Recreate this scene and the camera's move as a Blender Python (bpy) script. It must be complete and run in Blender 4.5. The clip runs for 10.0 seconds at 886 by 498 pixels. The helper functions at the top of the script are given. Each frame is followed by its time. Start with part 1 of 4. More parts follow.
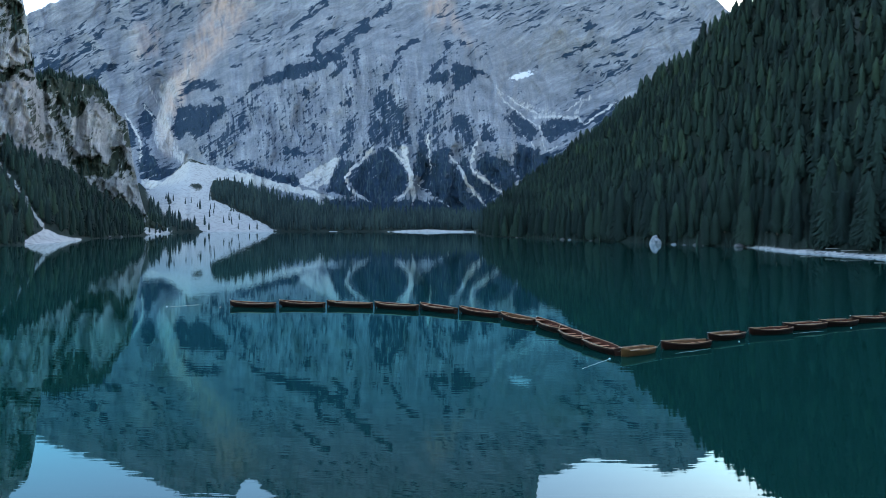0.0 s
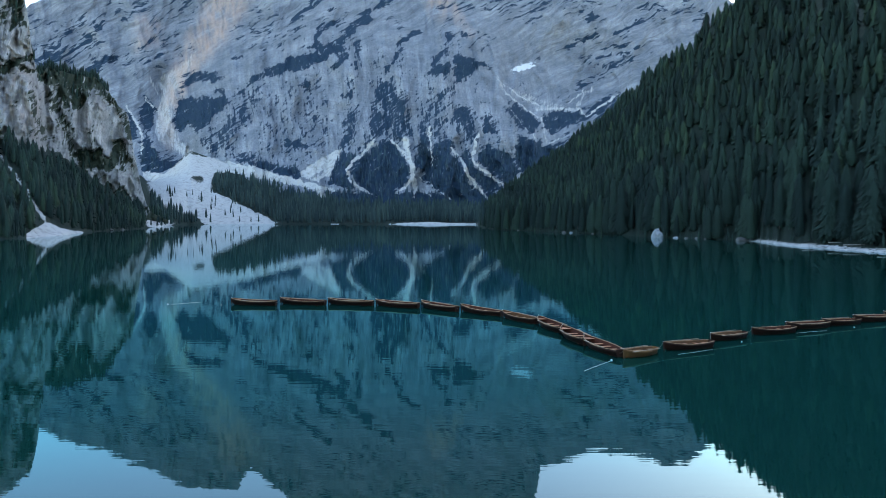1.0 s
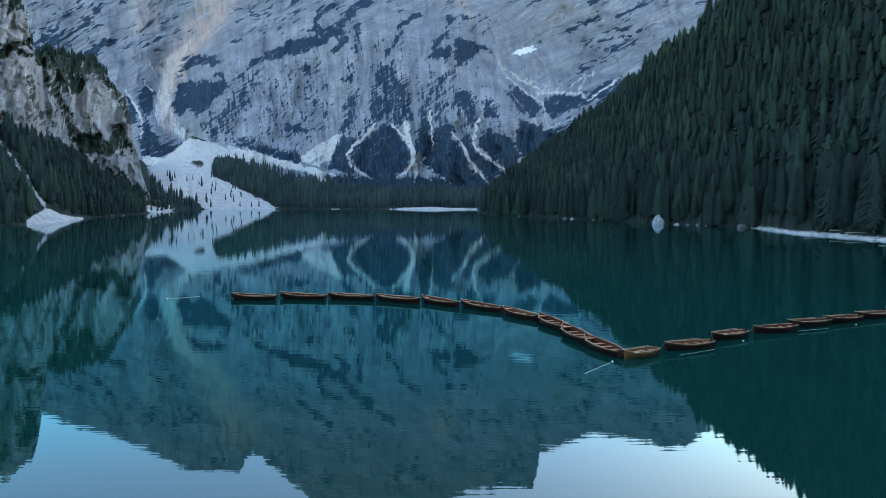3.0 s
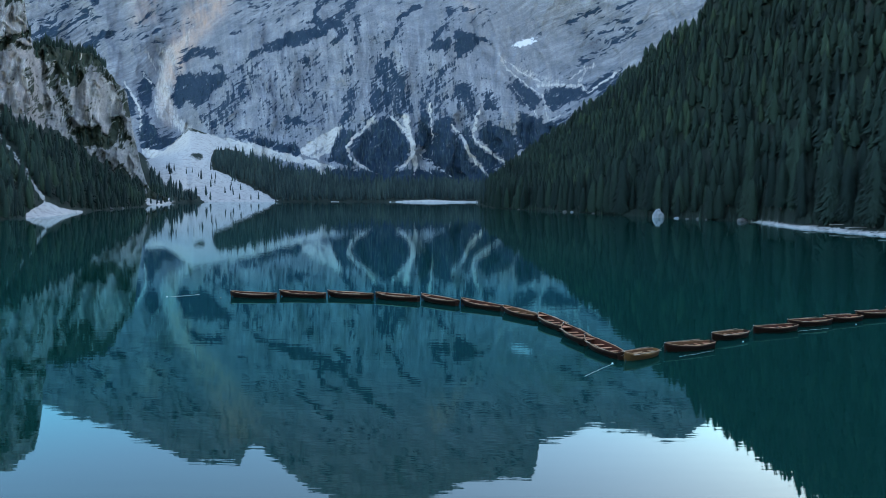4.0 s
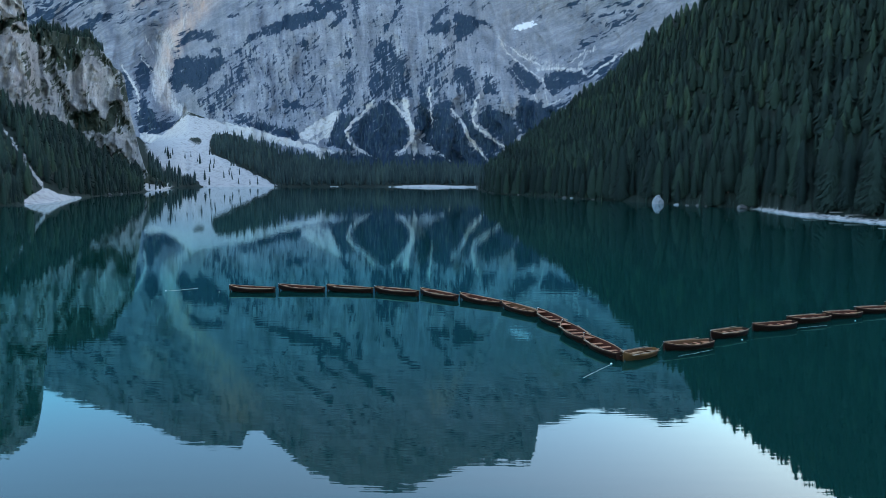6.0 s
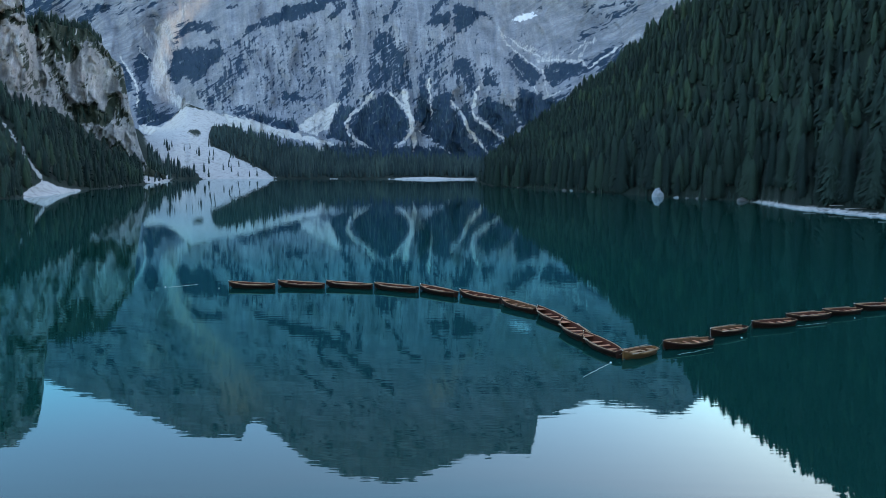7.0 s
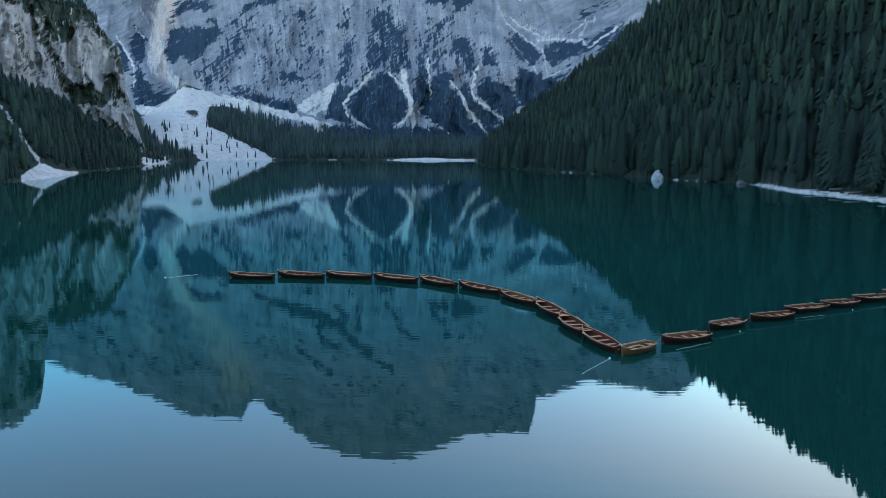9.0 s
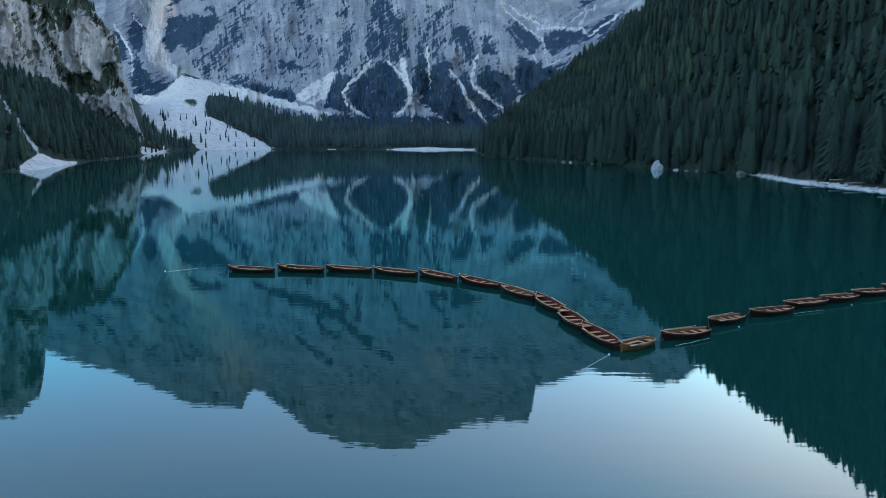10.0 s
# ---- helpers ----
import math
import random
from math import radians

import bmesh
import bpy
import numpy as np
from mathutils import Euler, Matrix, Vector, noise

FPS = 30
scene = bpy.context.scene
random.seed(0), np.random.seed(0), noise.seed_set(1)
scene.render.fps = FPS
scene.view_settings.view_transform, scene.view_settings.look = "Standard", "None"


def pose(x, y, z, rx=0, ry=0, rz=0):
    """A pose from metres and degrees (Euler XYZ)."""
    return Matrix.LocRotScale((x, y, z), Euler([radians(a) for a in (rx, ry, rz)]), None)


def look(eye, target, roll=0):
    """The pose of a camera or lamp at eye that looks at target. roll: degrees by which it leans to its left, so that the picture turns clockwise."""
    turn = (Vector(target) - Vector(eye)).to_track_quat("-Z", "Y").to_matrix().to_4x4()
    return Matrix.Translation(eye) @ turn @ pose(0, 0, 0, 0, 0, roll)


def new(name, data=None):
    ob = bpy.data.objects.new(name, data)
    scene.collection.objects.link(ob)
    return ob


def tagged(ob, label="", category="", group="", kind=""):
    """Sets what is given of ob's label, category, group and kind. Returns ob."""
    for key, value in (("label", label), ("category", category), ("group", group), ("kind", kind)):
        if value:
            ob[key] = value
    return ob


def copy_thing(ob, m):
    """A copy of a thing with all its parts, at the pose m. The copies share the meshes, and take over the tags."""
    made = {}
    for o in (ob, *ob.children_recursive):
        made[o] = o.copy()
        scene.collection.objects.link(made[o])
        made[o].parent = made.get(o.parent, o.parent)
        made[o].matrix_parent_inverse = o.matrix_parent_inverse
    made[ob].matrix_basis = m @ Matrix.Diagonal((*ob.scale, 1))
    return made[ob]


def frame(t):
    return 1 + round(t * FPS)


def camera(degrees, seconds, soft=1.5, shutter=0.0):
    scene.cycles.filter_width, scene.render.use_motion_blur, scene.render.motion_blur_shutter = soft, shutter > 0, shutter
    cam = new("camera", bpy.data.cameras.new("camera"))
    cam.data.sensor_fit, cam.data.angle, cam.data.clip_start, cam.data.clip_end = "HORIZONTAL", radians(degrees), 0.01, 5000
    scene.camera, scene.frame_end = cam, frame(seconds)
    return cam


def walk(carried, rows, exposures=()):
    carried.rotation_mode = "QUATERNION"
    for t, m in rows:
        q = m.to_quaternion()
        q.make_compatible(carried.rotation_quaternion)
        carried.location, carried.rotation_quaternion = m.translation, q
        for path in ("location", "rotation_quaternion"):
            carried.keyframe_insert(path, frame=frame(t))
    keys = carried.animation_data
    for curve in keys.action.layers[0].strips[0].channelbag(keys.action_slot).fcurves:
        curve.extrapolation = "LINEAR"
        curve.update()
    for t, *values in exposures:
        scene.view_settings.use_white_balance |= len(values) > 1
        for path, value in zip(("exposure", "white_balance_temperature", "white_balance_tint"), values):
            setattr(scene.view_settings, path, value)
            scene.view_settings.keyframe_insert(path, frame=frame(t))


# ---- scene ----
# the camera: a drone that climbs and tips its lens down
cam = camera(66.32, 10.0, soft=0.85)
PATH = [
    (0.0, 0.000, -0.000, 8.447, -0.000, -1.914, -0.110),
    (0.5, 0.001, 0.133, 8.725, 0.066, -2.246, -0.111),
    (1.0, 0.015, 0.261, 9.005, 0.128, -2.579, -0.112),
    (1.5, 0.019, 0.352, 9.254, 0.171, -2.920, -0.115),
    (2.0, 0.027, 0.440, 9.496, 0.190, -3.249, -0.119),
    (2.5, 0.026, 0.545, 9.749, 0.190, -3.577, -0.123),
    (4.0, 0.029, 0.811, 10.611, 0.165, -4.539, -0.144),
    (4.5, 0.032, 0.884, 10.883, 0.159, -4.860, -0.150),
    (5.0, 0.035, 0.958, 11.132, 0.150, -5.191, -0.154),
    (5.5, 0.055, 1.029, 11.372, 0.136, -5.526, -0.156),
    (7.0, 0.074, 1.194, 12.029, 0.098, -6.540, -0.149),
    (7.5, 0.069, 1.243, 12.270, 0.083, -6.903, -0.144),
    (8.0, 0.049, 1.268, 12.519, 0.065, -7.303, -0.136),
    (8.5, 0.052, 1.279, 12.762, 0.042, -7.740, -0.129),
    (9.0, 0.035, 1.302, 13.024, 0.022, -8.182, -0.123),
    (9.5, 0.023, 1.318, 13.283, -0.002, -8.625, -0.119),
    (10.0, -0.002, 1.337, 13.491, -0.025, -9.083, -0.118),
]
STOPS, KELVIN, TINT = 2.87, 7450.0, 15.0
walk(cam, [(t, pose(x, y, z, 90 + tilt, roll, yaw)) for t, x, y, z, yaw, tilt, roll in PATH], [(0.0, STOPS, KELVIN, TINT), (10.0, STOPS - 0.08, KELVIN, TINT)])

# ---- light: late evening, the sun behind the western hill ----
SUN_BEARING, SUN_HEIGHT = 36.0, 8.0
world = bpy.data.worlds.new("evening_sky")
scene.world = world
world.use_nodes = True
wn = world.node_tree.nodes
sky = wn.new("ShaderNodeTexSky")
sky.sky_type = "NISHITA"
sky.sun_disc = False
sky.sun_elevation = radians(SUN_HEIGHT)
sky.sun_rotation = radians(SUN_BEARING)
sky.air_density, sky.dust_density, sky.ozone_density, sky.altitude = 1.0, 2.1, 1.8, 1500
wn["Background"].inputs["Strength"].default_value = 0.15
world.node_tree.links.new(sky.outputs["Color"], wn["Background"].inputs["Color"])
sun_data = bpy.data.lights.new("sun", "SUN")
sun_data.energy, sun_data.angle, sun_data.color = 0.5, radians(12), (1.0, 0.90, 0.80)
sun = new("sun", sun_data)
SUN_WAY = Vector((math.sin(radians(SUN_BEARING)) * math.cos(radians(SUN_HEIGHT)), math.cos(radians(SUN_BEARING)) * math.cos(radians(SUN_HEIGHT)), math.sin(radians(SUN_HEIGHT))))
sun.matrix_world = look(SUN_WAY * 400, (0, 0, 0))


# ---- materials ----
class Mat:
    """A short way to write node materials."""

    def __init__(self, name):
        self.m = bpy.data.materials.new(name)
        self.m.use_nodes = True
        self.t = self.m.node_tree
        self.bsdf = self.t.nodes["Principled BSDF"]

    def node(self, kind, **sets):
        n = self.t.nodes.new(kind)
        for k, v in sets.items():
            if k in n.inputs:
                n.inputs[k].default_value = v
        return n

    def link(self, a, b):
        self.t.links.new(a, b)

    def coords(self, scale=(1, 1, 1), space="Object", turn=0.0):
        c = self.node("ShaderNodeTexCoord")
        mp = self.node("ShaderNodeMapping", Scale=scale, Rotation=(0, turn, 0))
        self.link(c.outputs[space], mp.inputs["Vector"])
        return mp.outputs["Vector"]

    def noise(self, vec, scale, detail=4.0, rough=0.55, distort=0.0):
        n = self.node("ShaderNodeTexNoise", Scale=scale, Detail=detail, Roughness=rough, Distortion=distort)
        self.link(vec, n.inputs["Vector"])
        return n.outputs["Fac"]

    def ramp(self, fac, stops):
        r = self.node("ShaderNodeValToRGB")
        els = r.color_ramp.elements
        while len(els) < len(stops):
            els.new(0.5)
        for e, (p, c) in zip(els, stops):
            e.position, e.color = p, (*c, 1) if len(c) == 3 else c
        self.link(fac, r.inputs["Fac"])
        return r.outputs["Color"]

    def mix(self, fac, a, b, how="MIX"):
        n = self.node("ShaderNodeMix")
        n.data_type, n.blend_type = "RGBA", how
        for sock, v in ((n.inputs[0], fac), (n.inputs[6], a), (n.inputs[7], b)):
            if isinstance(v, (int, float)):
                sock.default_value = v
            elif isinstance(v, tuple):
                sock.default_value = (*v, 1)
            else:
                self.link(v, sock)
        return n.outputs[2]

    def math(self, op, a, b=0.0, clamp=False):
        n = self.node("ShaderNodeMath")
        n.operation, n.use_clamp = op, clamp
        for sock, v in ((n.inputs[0], a), (n.inputs[1], b)):
            if isinstance(v, (int, float)):
                sock.default_value = v
            else:
                self.link(v, sock)
        return n.outputs[0]

    def bump(self, height, strength, distance, base=None):
        n = self.node("ShaderNodeBump", Strength=strength, Distance=distance)
        self.link(height, n.inputs["Height"])
        if base is not None:
            self.link(base, n.inputs["Normal"])
        return n.outputs["Normal"]

    def done(self, color=None, rough=0.8, normal=None, **sets):
        for sock, v in (("Base Color", color), ("Roughness", rough), ("Normal", normal), *sets.items()):
            if v is None:
                continue
            if isinstance(v, (int, float)):
                self.bsdf.inputs[sock].default_value = v
            elif isinstance(v, tuple):
                self.bsdf.inputs[sock].default_value = (*v, 1)
            else:
                self.link(v, self.bsdf.inputs[sock])
        return self.m


def terrain_material(name, rock_dark, rock_light, grain, laid, green, level_share=0.5, deep=0.60):
    """Rock with mats of dwarf pine, scree, ochre stains and snow where the mesh's ground cover says so.
    laid: the mesh carries its slope's own coordinates, along which beds, cracks and growth run."""
    k = Mat(name)

    def named(key):
        n = k.node("ShaderNodeAttribute")
        n.attribute_name = key
        return n

    at = named("cover")
    sp = k.node("ShaderNodeSeparateColor")
    k.link(at.outputs["Color"], sp.inputs["Color"])
    veg, scree, stain, snow = sp.outputs[0], sp.outputs[1], sp.outputs[2], at.outputs["Alpha"]
    wall = named("wall").outputs["Fac"]
    lay = named("lay").outputs["Vector"]

    def along(tilt, across, up):
        turn = k.node("ShaderNodeMapping", Rotation=(0, 0, radians(-tilt)))
        size = k.node("ShaderNodeMapping", Scale=(across, up, 1))
        k.link(lay, turn.inputs["Vector"]), k.link(turn.outputs["Vector"], size.inputs["Vector"])
        return size.outputs["Vector"]

    def blend(f, a, b):
        return k.math("ADD", k.math("MULTIPLY", f, a), k.math("MULTIPLY", k.math("SUBTRACT", 1.0, f), b))

    flat = k.coords()
    big = k.noise(flat, 0.008 * grain, 5, 0.6)
    fine = k.noise(flat, 0.13 * grain, 6, 0.7)
    rock = k.mix(k.ramp(big, [(0.35, (0, 0, 0)), (0.65, (1, 1, 1))]), rock_dark, rock_light)
    if laid:
        level = k.noise(along(-5, 0.026, 0.36), 1.0, 6, 0.65, 1.1)
        tilted = k.noise(along(27, 0.016, 0.22), 1.0, 6, 0.62, 0.4)
        crack = k.noise(along(4, 0.22, 0.026), 1.0, 6, 0.65, 1.1)
        band = blend(wall, blend(level_share, level, crack), blend(0.84, tilted, crack))
        tufts = k.noise(along(36, 0.060, 0.20), 1.0, 6, 0.62, 0.5)
        drips = k.noise(along(5, 0.20, 0.042), 1.0, 6, 0.62, 0.5)
        grow = blend(wall, blend(0.5, tufts, drips), k.noise(along(27, 0.045, 0.17), 1.0, 7, 0.65, 0.3))
        falls = k.noise(along(-4, 0.42, 0.06), 1.0, 6, 0.7, 0.3)
        rock = k.mix(1.0, rock, k.ramp(band, [(0.32, (deep, deep * 1.01, deep * 1.03)), (0.43, (0.87, 0.87, 0.88)), (0.52, (0.98, 0.98, 0.98)), (0.64, (1.20, 1.19, 1.17))]), "MULTIPLY")
        broad = blend(wall, k.noise(along(5, 0.075, 0.014), 1.0, 5, 0.6, 0.6), k.noise(along(24, 0.014, 0.070), 1.0, 6, 0.62, 0.6))
        rock = k.mix(1.0, rock, k.ramp(broad, [(0.34, (0.70, 0.71, 0.73)), (0.5, (0.98, 0.98, 0.98)), (0.66, (1.24, 1.23, 1.21))]), "MULTIPLY")
    else:
        band = k.noise(flat, 0.05 * grain, 5, 0.6)
        grow = k.noise(flat, 0.10 * grain, 6, 0.7)
        falls = grow
    rock = k.mix(0.5 if laid else 0.8, rock, k.ramp(fine, [(0.36, (0.54, 0.54, 0.56)), (0.5, (0.92, 0.92, 0.92)), (0.64, (1.24, 1.24, 1.23))]), "MULTIPLY")
    gravel = k.mix(fine, (0.37, 0.363, 0.35), (0.60, 0.588, 0.565))
    gravel = k.mix(0.8, gravel, k.ramp(k.noise(k.coords((1, 1, 0.4)), 0.05 * grain, 5, 0.7), [(0.36, (0.52, 0.52, 0.51)), (0.50, (1, 1, 1))]), "MULTIPLY")
    spill = k.math("ADD", scree, k.math("MULTIPLY", k.math("SUBTRACT", falls, 0.5), 1.5))
    spill = k.math("MULTIPLY", k.ramp(spill, [(0.34, (0, 0, 0)), (0.64, (1, 1, 1))]), k.ramp(scree, [(0.03, (0, 0, 0)), (0.2, (1, 1, 1))]))
    col = k.mix(spill, rock, gravel)
    col = k.mix(k.math("MULTIPLY", stain, 0.8), col, k.mix(fine, (0.42, 0.26, 0.19), (0.68, 0.47, 0.36)))
    # ragged, streaked rims of the pine mats
    rim = k.math("ADD", veg, k.math("MULTIPLY", k.math("SUBTRACT", grow, 0.5), 5.2 if laid else 3.4))
    mat_fac = k.ramp(rim, [(0.40, (0, 0, 0)), (0.64, (1, 1, 1))])
    mat_fac = k.math("MULTIPLY", mat_fac, k.ramp(veg, [(0.05, (0, 0, 0)), (0.16, (1, 1, 1))]))
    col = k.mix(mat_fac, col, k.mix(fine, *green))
    col = k.mix(snow, col, (0.68, 0.70, 0.73))
    h = k.math("ADD", k.math("MULTIPLY", fine, 0.5), k.math("MULTIPLY", band, 0.9))
    return k.done(col, 0.92, k.bump(h, 0.4, 6.0 / grain ** 1.7), **{"Specular IOR Level": 0.15})


def foliage_material(name, dark, light, warm):
    k = Mat(name)
    at = k.node("ShaderNodeAttribute")
    at.attribute_name = "tone"
    v = k.coords()
    n = k.noise(v, 1.3, 5, 0.75)
    col = k.ramp(at.outputs["Fac"], [(0.0, dark), (0.75, light), (1.0, warm)])
    col = k.mix(0.85, col, k.ramp(n, [(0.3, (0.62, 0.62, 0.62)), (0.7, (1.25, 1.25, 1.25))]), "MULTIPLY")
    return k.done(col, 0.85, k.bump(n, 0.3, 0.2), **{"Specular IOR Level": 0.2})


def bark_material():
    k = Mat("spruce_bark")
    v = k.coords((1, 1, 0.15))
    n = k.noise(v, 9, 5, 0.65)
    return k.done(k.mix(n, (0.045, 0.036, 0.030), (0.16, 0.135, 0.115)), 0.9, k.bump(n, 0.7, 0.05))


def water_material():
    """Clear deep water: a teal body under a mirror that grows with the slant, its reflections tinted teal too."""
    k = Mat("lake_water")
    swell = k.noise(k.coords((0.34, 2.8, 1.0)), 0.6, 3, 0.5)
    ripple = k.noise(k.coords((0.5, 1.0, 1.0)), 2.6, 3, 0.55)
    patch = k.noise(k.coords(), 0.012, 3, 0.5)
    h = k.math("ADD", k.math("MULTIPLY", swell, 1.0), k.math("MULTIPLY", ripple, 0.08))
    h = k.math("MULTIPLY", h, k.ramp(patch, [(0.35, (0.5, 0.5, 0.5)), (0.65, (1, 1, 1))]))
    normal = k.bump(h, 0.5, 0.0074)
    body = k.done(k.mix(patch, (0.0003, 0.030, 0.0240), (0.0006, 0.039, 0.031)), 0.6, normal, **{"Specular IOR Level": 0.0})
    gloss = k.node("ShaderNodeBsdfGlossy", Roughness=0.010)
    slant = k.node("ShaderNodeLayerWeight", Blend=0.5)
    # reflected light is coloured teal here, by an amount set by the slant
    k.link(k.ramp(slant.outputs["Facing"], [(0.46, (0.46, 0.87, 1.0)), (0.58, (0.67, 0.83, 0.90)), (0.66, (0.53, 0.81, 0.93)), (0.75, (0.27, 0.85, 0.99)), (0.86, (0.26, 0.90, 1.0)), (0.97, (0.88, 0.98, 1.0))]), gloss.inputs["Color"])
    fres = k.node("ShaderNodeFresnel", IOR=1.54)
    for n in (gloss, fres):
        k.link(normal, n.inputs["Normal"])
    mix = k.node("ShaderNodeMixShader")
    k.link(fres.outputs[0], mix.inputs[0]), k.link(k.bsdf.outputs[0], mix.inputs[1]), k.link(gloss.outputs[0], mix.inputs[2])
    k.link(mix.outputs[0], k.t.nodes["Material Output"].inputs["Surface"])
    return body


def wood_material(name, dark, light, rough, streak=14.0):
    """Oiled boat timber: grain along the boat, weathered patches, an own tone for each piece."""
    k = Mat(name)
    grain = k.noise(k.coords((0.35, 3.0, 3.0)), streak, 6, 0.6, 0.6)
    worn = k.noise(k.coords(), 2.3, 4, 0.6)
    info = k.node("ShaderNodeObjectInfo")
    col = k.mix(grain, dark, light)
    col = k.mix(0.5, col, k.ramp(worn, [(0.3, (0.5, 0.5, 0.52)), (0.68, (1.1, 1.1, 1.1))]), "MULTIPLY")
    col = k.mix(0.45, col, k.ramp(info.outputs["Random"], [(0.0, (0.62, 0.62, 0.62)), (1.0, (1.15, 1.12, 1.1))]), "MULTIPLY")
    return k.done(col, k.math("ADD", rough, k.math("MULTIPLY", worn, 0.25)), k.bump(grain, 0.35, 0.004), **{"Specular IOR Level": 0.2})


def plain_material(name, a, b, rough, scale=8.0, metal=0.0):
    k = Mat(name)
    n = k.noise(k.coords(), scale, 4, 0.6)
    return k.done(k.mix(n, a, b), rough, k.bump(n, 0.3, 0.01), Metallic=metal)


# the massif's rock and pine hold the distance haze as a blue tint
MASSIF = terrain_material("massif_rock_hazed", (0.165, 0.188, 0.220), (0.246, 0.266, 0.293), 1.6, True, ((0.009, 0.027, 0.050), (0.021, 0.049, 0.082)))
CLIFF = terrain_material("cliff_rock", (0.21, 0.21, 0.21), (0.37, 0.358, 0.34), 4.0, True, ((0.016, 0.026, 0.020), (0.050, 0.064, 0.044)), 0.4, 0.44)
GROUND = terrain_material("valley_ground", (0.026, 0.036, 0.030), (0.055, 0.070, 0.055), 3.0, False, ((0.008, 0.017, 0.014), (0.022, 0.038, 0.028)))
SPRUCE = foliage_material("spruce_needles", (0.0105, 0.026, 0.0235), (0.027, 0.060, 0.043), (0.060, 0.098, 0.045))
# far spruces: air haze painted into the needles as a bluer, paler tint
FAR_SPRUCE = foliage_material("far_needles_hazed", (0.015, 0.036, 0.037), (0.040, 0.074, 0.068), (0.066, 0.098, 0.066))
HAZY_SPRUCE = foliage_material("distant_needles_hazed", (0.018, 0.045, 0.066), (0.038, 0.075, 0.098), (0.050, 0.090, 0.100))
BARK = bark_material()
WATER = water_material()
MAHOGANY = wood_material("mahogany", (0.016, 0.006, 0.004), (0.050, 0.018, 0.010), 0.5)
MAHOGANY_IN = wood_material("weathered_mahogany", (0.028, 0.006, 0.003), (0.120, 0.029, 0.012), 0.6)
GOLDEN = wood_material("golden_oak", (0.110, 0.050, 0.018), (0.25, 0.115, 0.042), 0.45)
GOLDEN_IN = wood_material("golden_oak_inside", (0.050, 0.020, 0.007), (0.17, 0.070, 0.026), 0.55)
PALE = wood_material("worn_ash_rail", (0.32, 0.165, 0.085), (0.70, 0.42, 0.24), 0.6)
SEAT = wood_material("worn_seat_board", (0.33, 0.115, 0.055), (0.76, 0.35, 0.20), 0.6)
OARWOOD = wood_material("oar_spruce", (0.30, 0.20, 0.13), (0.50, 0.37, 0.26), 0.5)
IRON = plain_material("dull_iron", (0.10, 0.10, 0.10), (0.24, 0.23, 0.22), 0.5, 20, 0.8)
WHITE = plain_material("white_paint", (0.62, 0.62, 0.60), (0.82, 0.82, 0.80), 0.5)
ROPE = plain_material("pale_rope", (0.34, 0.32, 0.28), (0.58, 0.56, 0.52), 0.9, 40)
WET_ROPE = plain_material("wet_hemp_rope", (0.10, 0.09, 0.075), (0.22, 0.20, 0.17), 0.8, 40)
STONE = plain_material("grey_limestone", (0.05, 0.05, 0.05), (0.17, 0.17, 0.165), 0.9, 0.8)
PALE_STONE = plain_material("pale_limestone", (0.16, 0.18, 0.20), (0.42, 0.44, 0.46), 0.9, 0.9)
LOGWOOD = plain_material("bleached_driftwood", (0.12, 0.115, 0.10), (0.30, 0.285, 0.26), 0.9, 3)


# ---- mesh helpers ----
def part(name, bm, material, parent=None, label="", smooth=False):
    me = bpy.data.meshes.new(name)
    bm.to_mesh(me)
    bm.free()
    if smooth:
        me.polygons.foreach_set("use_smooth", [True] * len(me.polygons))
    me.materials.append(material)
    ob = new(name, me)
    ob.parent = parent
    return tagged(ob, label)


def array_mesh(name, verts, faces, material, smooth=True, floats=(), colors=(), vectors=(), normals=None):
    """A mesh object from numpy arrays; faces all have the same number of corners."""
    me = bpy.data.meshes.new(name)
    n, c = faces.shape
    me.vertices.add(len(verts))
    me.vertices.foreach_set("co", np.ascontiguousarray(verts, dtype=np.float32).ravel())
    me.loops.add(n * c)
    me.loops.foreach_set("vertex_index", np.ascontiguousarray(faces, dtype=np.int32).ravel())
    me.polygons.add(n)
    me.polygons.foreach_set("loop_start", np.arange(0, n * c, c, dtype=np.int32))
    me.polygons.foreach_set("use_smooth", np.full(n, smooth))
    for key, val in floats:
        me.attributes.new(key, "FLOAT", "POINT").data.foreach_set("value", np.ascontiguousarray(val, dtype=np.float32))
    for key, val in vectors:
        me.attributes.new(key, "FLOAT_VECTOR", "POINT").data.foreach_set("vector", np.ascontiguousarray(val, dtype=np.float32).ravel())
    for key, val in colors:
        me.attributes.new(key, "FLOAT_COLOR", "POINT").data.foreach_set("color", np.ascontiguousarray(val, dtype=np.float32).ravel())
    me.update(calc_edges=True)
    me.validate()
    if normals is not None:
        me.normals_split_custom_set_from_vertices(np.ascontiguousarray(normals, dtype=np.float32))
    me.materials.append(material)
    return new(name, me)


def grid_faces(nu, nv, closed=False):
    i, j = np.meshgrid(np.arange(nu if closed else nu - 1), np.arange(nv - 1), indexing="ij")
    i2 = (i + 1) % nu
    return np.stack([i * nv + j, i2 * nv + j, i2 * nv + j + 1, i * nv + j + 1], -1).reshape(-1, 4)


_rs = np.random.RandomState(7)
_perm = np.concatenate([_rs.permutation(256)] * 2)
_grad = _rs.normal(size=(256, 2))
_grad /= np.linalg.norm(_grad, axis=1, keepdims=True)


